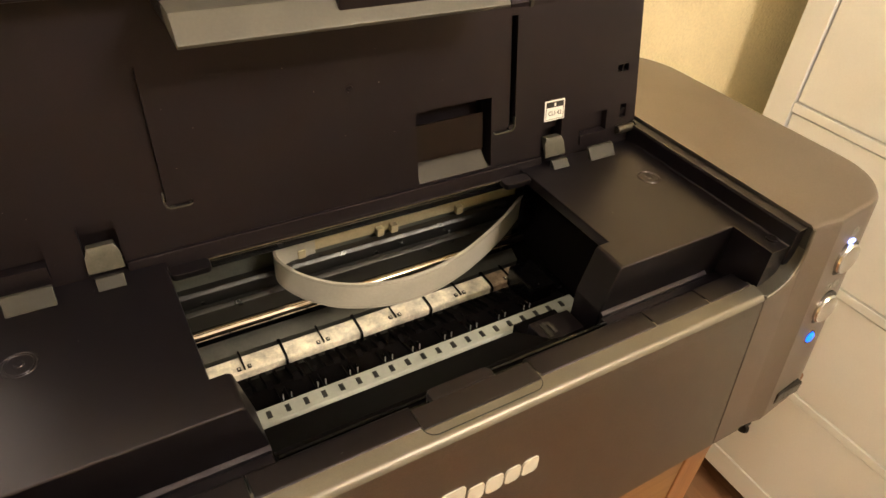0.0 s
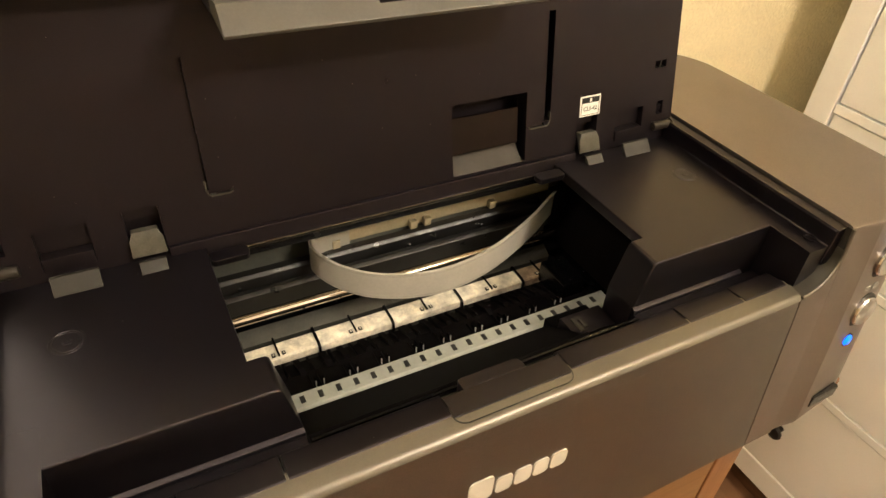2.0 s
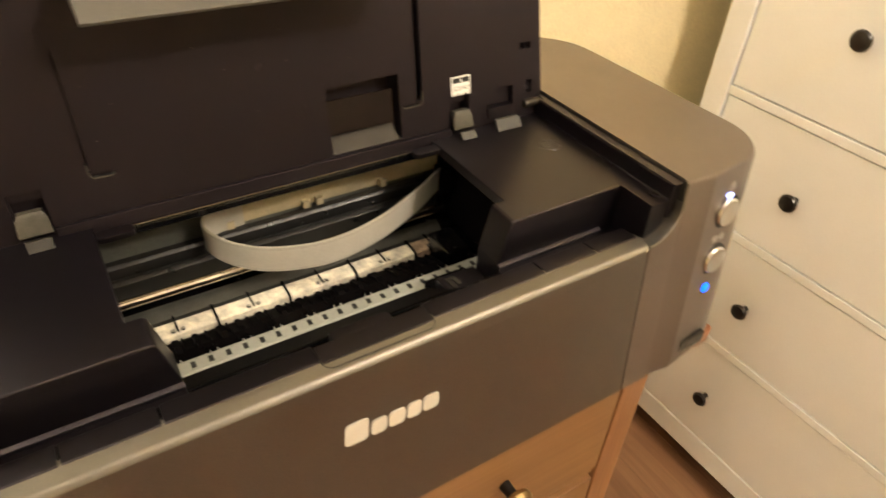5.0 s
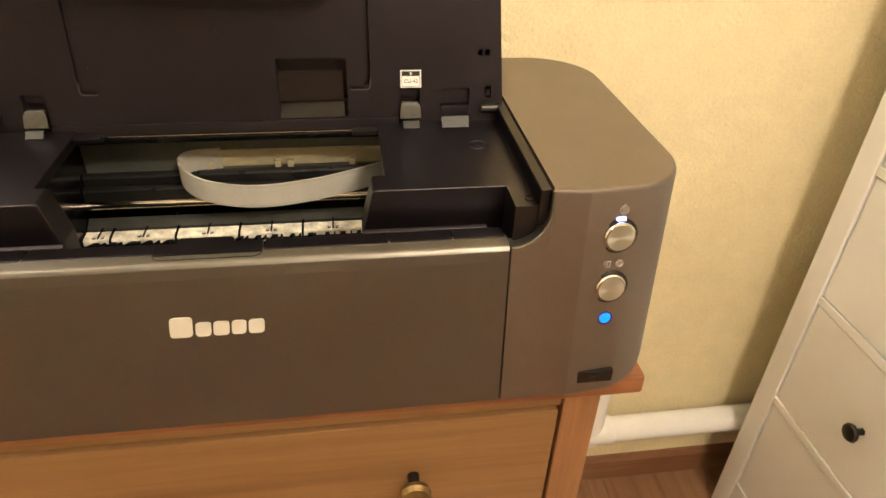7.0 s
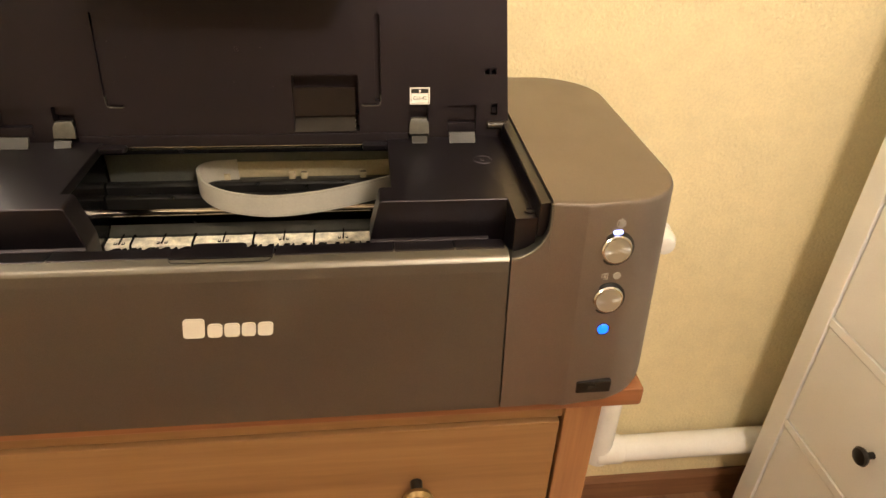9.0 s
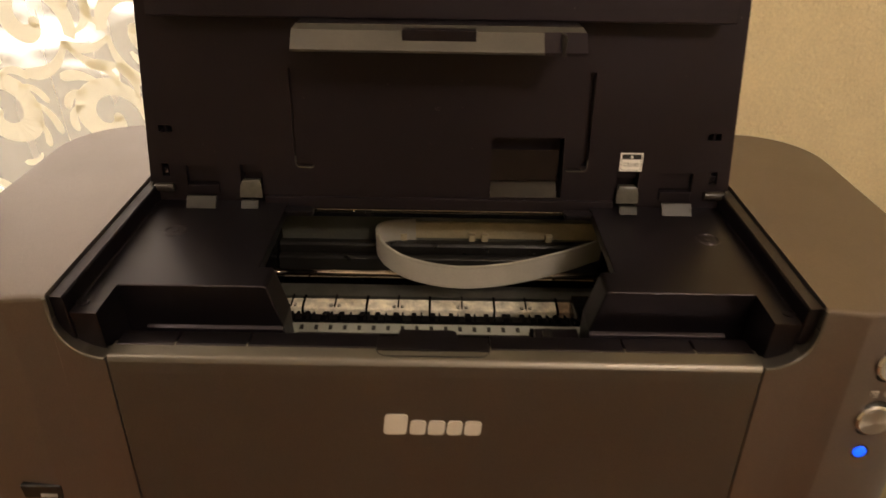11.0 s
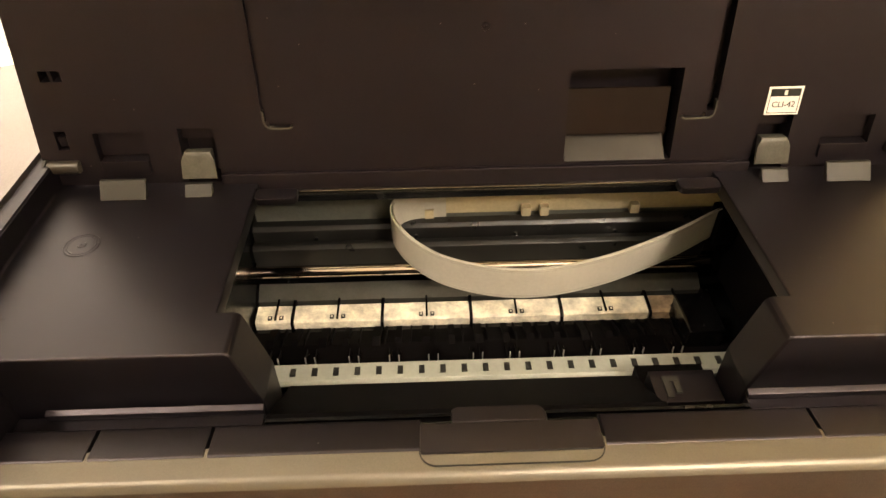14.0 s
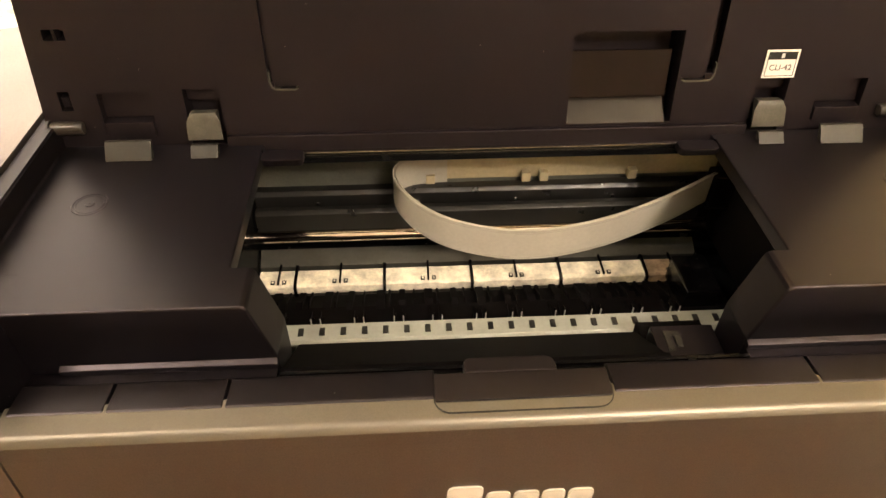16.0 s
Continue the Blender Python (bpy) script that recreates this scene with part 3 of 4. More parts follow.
for side in (-1, 1):
    w = part("end_housing", wing(side), M_SHELL_LIT, printer, "satin dark grey rounded end housing", smooth=True)
    # concave cheek between the front flap and the housing
    arc = [(EDGE + 0.0287 * math.sin(a), 0.1600 - 0.0290 * math.cos(a)) for a in np.linspace(0, math.pi / 2, 12)]
    rim = arc + [(EDGE + 0.0287, 0.1650)]
    rings = []
    for y_in in (0.0, 0.002, 0.012):
        ring = []
        for x, z in arc:
            drop = 0.0016 if y_in == 0 else 0
            ring.append((side * x, lean(z) + y_in, z - drop))
        ring += [(side * 0.2446, lean(0.10) + y_in, 0.10), (side * 0.2446, lean(BASE) + y_in, BASE + 0.001), (side * EDGE, lean(BASE) + y_in, BASE + 0.001)]
        rings.append(ring)
    part("cheek", loft(rings), M_SHELL_LIT, w, smooth=True)
    bm = bmesh.new()
    outer = [(side * x, lean(z) + 0.0002, z) for x, z in rim]
    inner = [(side * (x + 0.0), lean(z) + 0.013, z + 0.0003) for x, z in rim]
    loft([outer, inner], False, bm, False)
    bmesh.ops.solidify(bm, geom=bm.faces[:], thickness=0.0016)
    part("cheek_rim", bm, M_LIP, w, "lighter satin rim", smooth=True)
    # Tube added along the cheek's edge so that it catches a highlight.
    path = [Vector((side * x, lean(z) + 0.0004, z)) for x, z in arc + [(EDGE + 0.0287, 0.1690), (EDGE + 0.0287, TOP - 0.0012)]]
    rings = []
    for k, p in enumerate(path):
        d = (path[min(k + 1, len(path) - 1)] - path[max(k - 1, 0)]).normalized()
        out = Vector((0, -1, 0)).cross(d).normalized()
        rings.append([p + out * (0.0013 * math.cos(a)) + Vector((0, 0.0013 * math.sin(a), 0)) for a in np.linspace(0, 2 * math.pi, 9)[:-1]])
    part("cheek_edge", loft(rings), M_LIP, w, "rounded edge added to catch a highlight", smooth=True)
    # black inner wall and channel beside the inner covers
    low = 0.145 if side > 0 else 0.03
    part("inner_wall", box(*sorted((side * 0.2355, side * 0.2444)), 0.009, 0.29, low, 0.1730), M_BLACK, printer, "black inner side wall", 0.0012)
    part("wall_ledge", prism([(side * 0.2360, 0.1728), (side * 0.2364, 0.1738), (side * 0.2436, 0.1746), (side * 0.2439, 0.1728)], "y", 0.0088, 0.29), M_BLACK, printer, "black ledge on the inner wall")
    # Grey fill added at the corner; stands for the highlight on its rounding.
    part("corner_highlight_fill", box(*sorted((side * 0.2437, side * 0.24462)), 0.0040, 0.0094, 0.1595, 0.1755), M_TAB, w, "", 0.0004)
    bm = lathe([(0.0042, 0), (0.0042, 0.0008), (0.003, 0.0009), (0.003, 0.0002)], (0, 0, 1), (side * 0.2315, 0.0215, 0.1608), 14)
    part("screw_boss", bm, M_BLACK, printer)
    # curved black end of the channel behind the cheek
    bm = prism([(side * x, z - 0.0015) for x, z in arc] + [(side * 0.2444, 0.05), (side * EDGE, 0.05)], "y", 0.0125, 0.0165)
    part("channel_end", bm, M_BLACK, printer)

# front flap
profile = [(lean(BASE), BASE + 0.001), (lean(0.06), 0.06), (lean(0.12), 0.1205), (lean(0.128) + 0.0004, 0.1275), (0.0008, 0.1312), (0.0034, 0.1330), (0.0160, 0.1335), (0.0160, 0.124), (0.010, 0.118), (0.010, BASE + 0.001)]
front = part("front_flap", prism(profile, "x", -EDGE + 0.0014, EDGE - 0.0014), M_SHELL, printer, "satin dark grey front flap")
lip = [(lean(0.1295) - 0.0005, 0.1295), (0.0006, 0.1320), (0.0030, 0.1336), (0.0155, 0.1339), (0.0155, 0.1331), (0.0036, 0.1326), (0.0012, 0.1304)]
part("flap_lip", prism(lip, "x", -EDGE + 0.0014, EDGE - 0.0014), M_LIP, front, "lighter satin top edge", smooth=True)
for side in (-1, 1):
    part("seam", prism([(lean(BASE) + 0.004, BASE + 0.001), (lean(0.128) + 0.004, 0.128), (0.016, 0.1315), (0.016, BASE + 0.001)], "x", *sorted((side * (EDGE - 0.0013), side * (EDGE - 0.0001)))), M_INK, front, "dark seam")
# maker's mark as five plain raised blocks
for x0, x1, z1 in ((-0.0345, -0.0185, 0.0895), (-0.0165, -0.0055, 0.0845), (-0.0040, 0.0075, 0.0845), (0.0090, 0.0195, 0.0845), (0.0210, 0.0325, 0.0845)):
    bm = bmesh.new()
    prism(rounded(x0, x1, 0.0725, z1, (0.003,) * 4, 4), "y", lean(0.08) - 0.0009, lean(0.08) + 0.001, bm)
    for v in bm.verts:
        v.co.y += 0.098 * (v.co.z - 0.08)
        v.co.x += 0.10 * (v.co.z - 0.08)
    part("mark", bm, M_WHITE_INK, front, "cream plain raised mark")

# black strip behind the lip, in sections with gaps
cuts = [-0.213, -0.1735, -0.1255, -0.038, 0.0365, 0.1265, 0.1735, 0.213]
for a, b in zip(cuts, cuts[1:]):
    if a == -0.038:
        continue
    part("edge_strip", prism([(0.0114, 0.10), (0.0114, 0.1340), (0.0130, 0.1345), (0.0270, 0.1330), (0.029, 0.130), (0.029, 0.10)], "x", a + 0.0006, b - 0.0006), M_BLACK, printer, "", 0.0006)
part("edge_base", box(-0.213, 0.213, 0.0165, 0.028, 0.06, 0.1295), M_GLOSS, printer)
# finger tab with a rounded outline
part("finger_tab", prism(rounded(-0.0388, 0.0358, 0.0098, 0.0235, (0.001, 0.001, 0.0, 0.0), 3), "z", 0.1300, 0.1350), M_BLACK, printer, "smooth black finger tab", 0.0006)
seam = [(-0.0391, 0.0165)] + [(x, y) for x, y in rounded(-0.0391, 0.0361, 0.0045, 0.03, (0.007, 0.007, 0, 0), 6)][:14] + [(0.0361, 0.0165)]
bm = bmesh.new()
for (xa, ya), (xb, yb) in zip(seam, seam[1:]):
    d = Vector((xb - xa, yb - ya))
    if d.length < 1e-6:
        continue
    n = Vector((-d.y, d.x)).normalized() * 0.00025
    prism([(xa + n.x, ya + n.y), (xb + n.x, yb + n.y), (xb - n.x, yb - n.y), (xa - n.x, ya - n.y)], "z", 0.1330, 0.1341, bm)
part("tab_seam", bm, M_INK, printer, "thin dark seam round the finger tab")
tab = prism(rounded(-0.0255, 0.0150, 0.0245, 0.0330, (0.001, 0.001, 0.005, 0.003), 5), "z", 0.120, 0.1335)
part("catch", tab, M_BLACK, printer, "", 0.0012)
# sloped flap between the edge strip and the platen
part("inner_ledge", prism([(0.0292, 0.06), (0.0292, 0.1240), (0.040, 0.1225), (0.0415, 0.1195), (0.0780, 0.0925), (0.0800, 0.088), (0.0800, 0.06)], "x", -0.108, 0.0725), M_BED, printer, "black sloped ledge", 0.0008)
for side in (-1, 1):
    part("side_ledge", box(*sorted((side * 0.1085, side * 0.2180)), 0.0292, 0.0415, 0.06, 0.1225), M_BLACK, printer, "", 0.0008)
part("ledge_rod", box(-0.107, 0.107, 0.0335, 0.0352, 0.1242, 0.1254), M_GLOSS, printer)

# inner covers; each sweeps up into the side wall
SWEEP = [(0.2338 + 0.0015 * math.sin(a), 0.1605 + 0.0015 * (1 - math.cos(a))) for a in np.linspace(0, 1.35, 8)]
for side in (-1, 1):
    def s(points):
        return [(side * x, z) for x, z in points]
    bm = prism(s([(0.2184, 0.085), (0.2184, 0.1605), (0.1185, 0.1605), (0.1165, 0.1590), (0.1085, 0.1265), (0.1085, 0.085)]), "y", 0.0425, 0.0665)
    edges = [e for e in bm.edges if not all(v.co.y > 0.06 for v in e.verts) and not all(abs(v.co.x) > 0.2183 for v in e.verts)]
    bmesh.ops.bevel(bm, geom=edges, offset=0.0024, segments=3, profile=0.5, affect="EDGES", clamp_overlap=True)
    cov = part("inner_cover", bm, M_BLACK, printer, "black grained inner cover", smooth=True)
    bm = prism(s([(0.1270, 0.1520), (0.1270, 0.1605), (0.2184, 0.1605)] + SWEEP + [(0.2354, 0.1520)]), "y", 0.0665, 0.1600)
    edges = [e for e in bm.edges if all(abs(abs(v.co.x) - 0.1270) < 1e-5 for v in e.verts) and not all(v.co.y < 0.07 for v in e.verts)]
    bmesh.ops.bevel(bm, geom=edges, offset=0.0012, segments=2, profile=0.5, affect="EDGES", clamp_overlap=True)
    part("cover_top", bm, M_BLACK, cov, smooth=True)
    bm = prism(s([(0.21842, 0.0600), (0.21842, 0.1605)] + SWEEP + [(0.2353, 0.0600)]), "y", 0.0105, 0.0664)
    bmesh.ops.bevel(bm, geom=[e for e in bm.edges if all(v.co.y < 0.02 for v in e.verts) and all(v.co.z > 0.15 for v in e.verts)], offset=0.0014, segments=2, profile=0.5, affect="EDGES", clamp_overlap=True)
    part("side_strip", bm, M_BLACK, cov, smooth=True)
    if side < 0:
        part("cover_wall", box(*sorted((side * 0.2000, side * 0.2180)), 0.0667, 0.1600, 0.085, 0.1518), M_GLOSS, cov)
    part("front_ridge", prism([(0.0395, 0.1225), (0.0395, 0.1255), (0.0424, 0.1270), (0.0424, 0.1225)], "x", *sorted((side * 0.1085, side * 0.2050))), M_BLACK, cov, "", 0.0005)
    part("lip_notch", prism(rounded(*sorted((side * 0.1040, side * 0.1268)), 0.1500, 0.1600, (0.003,) * 4, 4), "z", 0.1558, 0.1602), M_BLACK, cov, "", 0.0008)
    # the round moulded mark
    at = (0.2098 if side > 0 else -0.2045, 0.1155, 0.1605)
    ring = bmesh.new()
    for r0, r1, up in ((0.0086, 0.0080, 0.0003), (0.0070, 0.0066, 0.0002), (0.0020, 0.0004, 0.0004)):
        lathe([(r0 + 0.0006, -0.0004), (r0, up), (r1, up), (max(r1 - 0.0006, 0.0001), -0.0004)], (0, 0, 1), at, 32, ring)
    part("moulded_ring", ring, M_BLACK, cov, "", smooth=True)

# chassis below and behind
part("chassis_floor", box(-0.2180, 0.2180, 0.0300, 0.2900, BASE + 0.004, 0.040), M_GLOSS, printer)
part("rear_body", box(-0.2440, 0.2440, 0.2300, 0.2930, 0.0405, 0.160), M_SHELL, printer, "", 0.004)
part("rear_deck", box(-0.1265, 0.1265, 0.2100, 0.2295, 0.132, 0.1600), M_BLACK, printer)
for side in (-1, 1):
    part("rear_deck", box(*sorted((side * 0.1268, side * 0.2350)), 0.1605, 0.2295, 0.150, 0.1598), M_BLACK, printer)
    if side < 0:
        part("inner_wall", box(*sorted((side * 0.1500, side * 0.1560)), 0.082, 0.2295, 0.041, 0.1480), M_GLOSS, printer)
part("opening_rim", box(-0.1268, 0.1268, 0.1605, 0.1635, 0.1545, 0.1575), M_RIM, printer, "thin glossy rim", 0.0008)
part("rim_plate", box(-0.1268, 0.1268, 0.1607, 0.1640, 0.1500, 0.1544), M_GLOSS, printer, "glossy black plate under the rim", 0.0005)
part("opening_rim", box(-0.1268, 0.1268, 0.1655, 0.1670, 0.1565, 0.1600), M_BLACK, printer, "", 0.0005)

# paper path
part("platen", box(-0.1495, 0.1495, 0.0970, 0.2295, 0.0405, 0.0480), M_GLOSS, printer, "black platen")
joints = [-0.1490, -0.1240, -0.0655, -0.0075, 0.0520, 0.1100, 0.1490]
for k, (a, b) in enumerate(zip(joints, joints[1:])):
    inked = k == 5
    bm = bmesh.new()
    n = 10
    rows = []
    for i in range(n + 1):
        x = a + 0.0009 + (b - a - 0.0018) * i / n
        dz = 0.00015 * math.sin(x * 330) + 0.0001 * math.sin(x * 810)
        rows.append([(x, 0.1580, 0.0482), (x, 0.1578 + dz, 0.0545 + dz), (x, 0.1592, 0.0556 + dz), (x, 0.1716, 0.0560 + dz), (x, 0.1728, 0.0550), (x, 0.1728, 0.0482)])
    pad = part("foam_pad", loft(rows), M_FOAM_INKED if inked else M_FOAM, printer, "brown inked foam pad" if inked else "white foam pad with ink specks", smooth=True)
    mid = (a + b) / 2 if k else -0.1350
    part("notch", box(mid - 0.0006, mid + 0.0006, 0.1590, 0.1770, 0.0558, 0.0572), M_GLOSS, pad)
    for dx in (-0.0050, 0.0024):
        part("notch", box(mid + dx, mid + dx + 0.0026, 0.1595, 0.1625, 0.0556, 0.0566), M_INK, pad)
        part("notch", box(mid + dx + 0.0008, mid + dx + 0.0019, 0.1600, 0.1616, 0.0560, 0.0569), M_FOAM, pad)
    part("joint", prism([(0.1560, 0.0481), (0.1560, 0.0550), (0.1600, 0.0568), (0.1760, 0.0572), (0.1760, 0.0481)], "x", b - 0.0010, b + 0.0010), M_GLOSS, printer)
part("paper_guide", prism([(0.1760, 0.0481), (0.1760, 0.0560), (0.1870, 0.0620), (0.1870, 0.0481)], "x", -0.1490, 0.1490), M_GUIDE, printer, "grey-green metal paper guide")
part("guide_rod", lathe([(0.0040, 0), (0.0040, 0.298)], (1, 0, 0), (-0.149, 0.179, 0.0800), 20), M_STEEL, printer, "polished steel guide rod", smooth=True)
part("rail", prism([(0.1900, 0.0750), (0.1900, 0.0890), (0.1930, 0.0910), (0.1965, 0.0910), (0.1965, 0.0750)], "x", -0.1490, 0.1490), M_RAIL, printer, "dark metal rail", 0.0006)
part("rail", prism([(0.1985, 0.0800), (0.1985, 0.0980), (0.2010, 0.1005), (0.2070, 0.1005), (0.2070, 0.0800)], "x", -0.1490, 0.1490), M_RAIL, printer, "dark metal rail", 0.0006)
for k in range(4):
    x = -0.108 + 0.066 * k
    part("screw", lathe([(0.0016, 0), (0.0014, 0.0006), (0.0003, 0.0007)], (0, -1, 0), (x, 0.1985, 0.0915), 10), M_CHROME, printer, smooth=True)
part("back_plate", box(-0.1490, 0.1490, 0.2125, 0.2150, 0.0600, 0.1315), M_GREENPLATE, printer, "grey-green metal back plate", 0.0006)

# comb of rollers in front of the foam
part("roller_bed", prism([(0.1000, 0.0481), (0.1000, 0.0640), (0.1080, 0.0680), (0.1300, 0.0640), (0.1480, 0.0560), (0.1490, 0.0481)], "x", -0.1490, 0.1490), M_BED, printer, "black roller bed")
rng = random.Random(11)
for k in range(34):
    x = -0.1350 + 0.0080 * k + rng.uniform(-0.0012, 0.0012)
    tall = rng.uniform(-0.0008, 0.0006)
    wide = (0.0050, 0.0014, 0.0038, 0.0010)[k % 4]
    part("rib", prism([(0.1260, 0.0600), (0.1275, 0.0642 + tall), (0.1340, 0.0652 + tall), (0.1490, 0.0585), (0.1500, 0.0550)], "x", x, x + wide), M_BED, printer)
for k in range(11):
    x = -0.1310 + 0.0240 * k + rng.uniform(-0.0020, 0.0020)
    for dx in (0.0, 0.0055):
        part("rib", prism([(0.1060, 0.0640), (0.1075, 0.0688), (0.1240, 0.0676), (0.1265, 0.0630)], "x", x + dx - 0.0008, x + dx + 0.0002), M_BED, printer)
        part("spur_wheel", lathe([(0.0024, 0), (0.0028, 0.00025), (0.0024, 0.0005)], (1, 0, 0), (x + dx + 0.0016, 0.1180, 0.0668), 12), M_RIM, printer, "dull steel spur wheel")
        part("pin", box(x + dx + 0.0005, x + dx + 0.0011, 0.1131, 0.1137, 0.0640, 0.0722), M_PIN_GLINT, printer, "thin steel pin with its glint in the colour")

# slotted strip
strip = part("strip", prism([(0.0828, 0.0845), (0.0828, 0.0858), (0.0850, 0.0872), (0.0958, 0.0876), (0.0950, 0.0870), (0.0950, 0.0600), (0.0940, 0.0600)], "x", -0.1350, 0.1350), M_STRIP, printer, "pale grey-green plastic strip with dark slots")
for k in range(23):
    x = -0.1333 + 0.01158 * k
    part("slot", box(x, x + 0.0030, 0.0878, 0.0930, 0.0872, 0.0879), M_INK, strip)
# square catch at the end of the strip
part("catch_base", box(0.0730, 0.1080, 0.0295, 0.0815, 0.0600, 0.0960), M_BED, printer)
bm = box(0.0745, 0.1070, 0.0500, 0.0690, 0.0962, 0.1070)
blk = part("catch_block", bm, M_BLACK, printer, "black catch block, its square slot's lit edges as raised grey strips", 0.0006)
# Raised grey strips stand for the lit edges of the block's slot.
for x0, x1, y0, y1 in ((0.0800, 0.0830, 0.0525, 0.0650), (0.0830, 0.0878, 0.0620, 0.0650), (0.0848, 0.0878, 0.0550, 0.0619)):
    part("slot_lit_edge", box(x0, x1, y0, y1, 0.1069, 0.1078), M_TAB, blk)

# ribbon cable: a flat band on edge, looped forward
plan = [(-0.022, 0.2092), (-0.032, 0.2080), (-0.045, 0.2060), (-0.0540, 0.2000), (-0.0570, 0.1900), (-0.0535, 0.1760), (-0.0440, 0.1600), (-0.0280, 0.1450),
        (-0.0060, 0.1350), (0.0180, 0.1305), (0.0440, 0.1330), (0.0700, 0.1410), (0.0960, 0.1530), (0.1200, 0.1660), (0.1420, 0.1800), (0.1500, 0.1845)]


def smoothed(points, steps=6):
    out = []
    for i in range(len(points) - 1):
        p = [Vector(points[max(0, min(len(points) - 1, i + d))]) for d in (-1, 0, 1, 2)]
        for k in range(steps):
            t = k / steps
            out.append(0.5 * (2 * p[1] + (p[2] - p[0]) * t + (2 * p[0] - 5 * p[1] + 4 * p[2] - p[3]) * t * t + (3 * p[1] - p[0] - 3 * p[2] + p[3]) * t ** 3))
    return out + [Vector(points[-1])]


line = smoothed(plan)


def band(z0, z1, thick, off=0.0):
    rings = []
    for i, p in enumerate(line):
        d = (line[min(i + 1, len(line) - 1)] - line[max(i - 1, 0)]).normalized()
        n = Vector((-d.y, d.x))
        a, b = p + n * (off + thick / 2), p + n * (off - thick / 2)
        sag = 0.003 * max(0, (p.x - 0.05) / 0.1) if p.y < 0.2 else 0.0
        rings.append([(a.x, a.y, z0 - sag), (a.x, a.y, z1 - sag), (b.x, b.y, z1 - sag), (b.x, b.y, z0 - sag)])
    return loft(rings)


cable = part("ribbon_cable", band(0.0995, 0.1215, 0.0007), M_CABLE, printer, "pale grey flat ribbon cable looped forward", smooth=True)
part("cable_layer", band(0.1000, 0.1210, 0.0004, 0.0016), M_CABLE, cable, smooth=True)
for z in (0.1012, 0.1192, 0.1203):
    part("conductor", band(z, z + 0.0003, 0.0009), M_CABLE_EDGE, cable)
# Black block added where the cable runs into the cover's shade.
part("cable_shade_block", prism(rounded(0.1470, 0.1690, 0.1790, 0.1925, (0.002,) * 4, 3), "z", 0.0930, 0.1180), M_BED, cable, "black block in place of the cable's shaded end", 0.0008)
holder = part("cable_holder", box(-0.0420, 0.1620, 0.2095, 0.2120, 0.1010, 0.1180), M_CREAM, printer, "cream plastic cable holder", 0.0006)
for x in (-0.036, 0.028, 0.040, 0.100):
    part("clip", box(x, x + 0.006, 0.2045, 0.2096, 0.1005, 0.1075), M_CREAM, holder, "", 0.0006)

# parked carriage under the cover by the buttons, only its dark end shows
carriage = part("carriage", box(0.1400, 0.2750, 0.1050, 0.2000, 0.0600, 0.1250), M_BED, printer, "black print carriage parked under the inner cover", 0.002)
part("end_cap", box(0.1415, 0.1498, 0.1480, 0.1950, 0.1251, 0.1400), M_BLACK, carriage, "", 0.001)
hood = part("hood", prism([(0.1500, 0.1251), (0.1480, 0.1270), (0.1520, 0.1350), (0.1900, 0.1430), (0.1900, 0.1251)], "x", 0.1500, 0.2720), M_CREAM, carriage, "cream hood with a row of coloured tank labels", 0.0008)
part("lever", prism([(0.1400, 0.1251), (0.1180, 0.1100), (0.1040, 0.1060), (0.1020, 0.1140), (0.1160, 0.1200), (0.1420, 0.1400), (0.1470, 0.1400), (0.1470, 0.1251)], "x", 0.2580, 0.2720), M_LABEL, carriage, "white plastic release lever", 0.0008)
TANKS = (("M", (0.62, 0.03, 0.05)), ("PC", (0.08, 0.42, 0.34)), ("Y", (0.80, 0.66, 0.02)), ("BK", (0.02, 0.02, 0.02)), ("GY", (0.34, 0.32, 0.28)), ("PM", (0.62, 0.32, 0.29)), ("LGY", (0.50, 0.46, 0.37)), ("C", (0.02, 0.17, 0.42)))
hood_tilt = math.degrees(math.atan2(0.0080, 0.0380))
for k, (code, colour) in enumerate(TANKS):
    x = 0.1800 + 0.0100 * k
    dye = material("tank_label", colour, 0.45, 0, 0.05, 600)
    sticker = part("tank_label", prism([(0.1640, 0.1377), (0.1640, 0.1380), (0.1760, 0.14055), (0.1760, 0.14025)], "x", x + 0.0004, x + 0.0096), dye, hood, "coloured tank label")
    lettering("tank_code", code, 0.0060, pose(x + 0.005, 0.1700, 0.1394, hood_tilt), M_INK if code in ("PC", "Y", "PM", "LGY") else M_LABEL, hood)
carriage.location.x = 0.022
part("carriage_end", box(0.1180, 0.1395, 0.1180, 0.1500, 0.0610, 0.0800), M_GLOSS, printer, "", 0.0015)

part("metal_tab", box(0.1310, 0.1330, 0.1420, 0.1440, 0.0620, 0.0760), M_CHROME, printer, "small bright metal tab")

# lid
TILT = 0.178
lid = part("lid", bmesh.new(), M_LID, printer, "raised black plastic lid")
Z0 = 0.156


def lid_y(z, out=0.0):
    """The lid's inner face; out: metres towards the viewer."""
    return 0.1675 + TILT * (z - 0.155) - out


def lid_half(z):
    return 0.2425 - 0.055 * (z - 0.16)


def slab(x0, x1, z0, z1, near, far, bm=None, taper=False):
    """A block on the lid: near and far are depths before (+) or behind (-) its inner face."""
    bm = bm or bmesh.new()
    v = []
    for x in (0, 1):
        for d in (near, far):
            for z in (z0, z1):
                xx = (-lid_half(z), lid_half(z))[x] if taper else (x0, x1)[x]
                v.append(bm.verts.new((xx, lid_y(z, d), z)))
    for f in ((0, 1, 3, 2), (4, 6, 7, 5), (0, 4, 5, 1), (2, 3, 7, 6), (0, 2, 6, 4), (1, 5, 7, 3)):
        bm.faces.new([v[i] for i in f])
    return bm


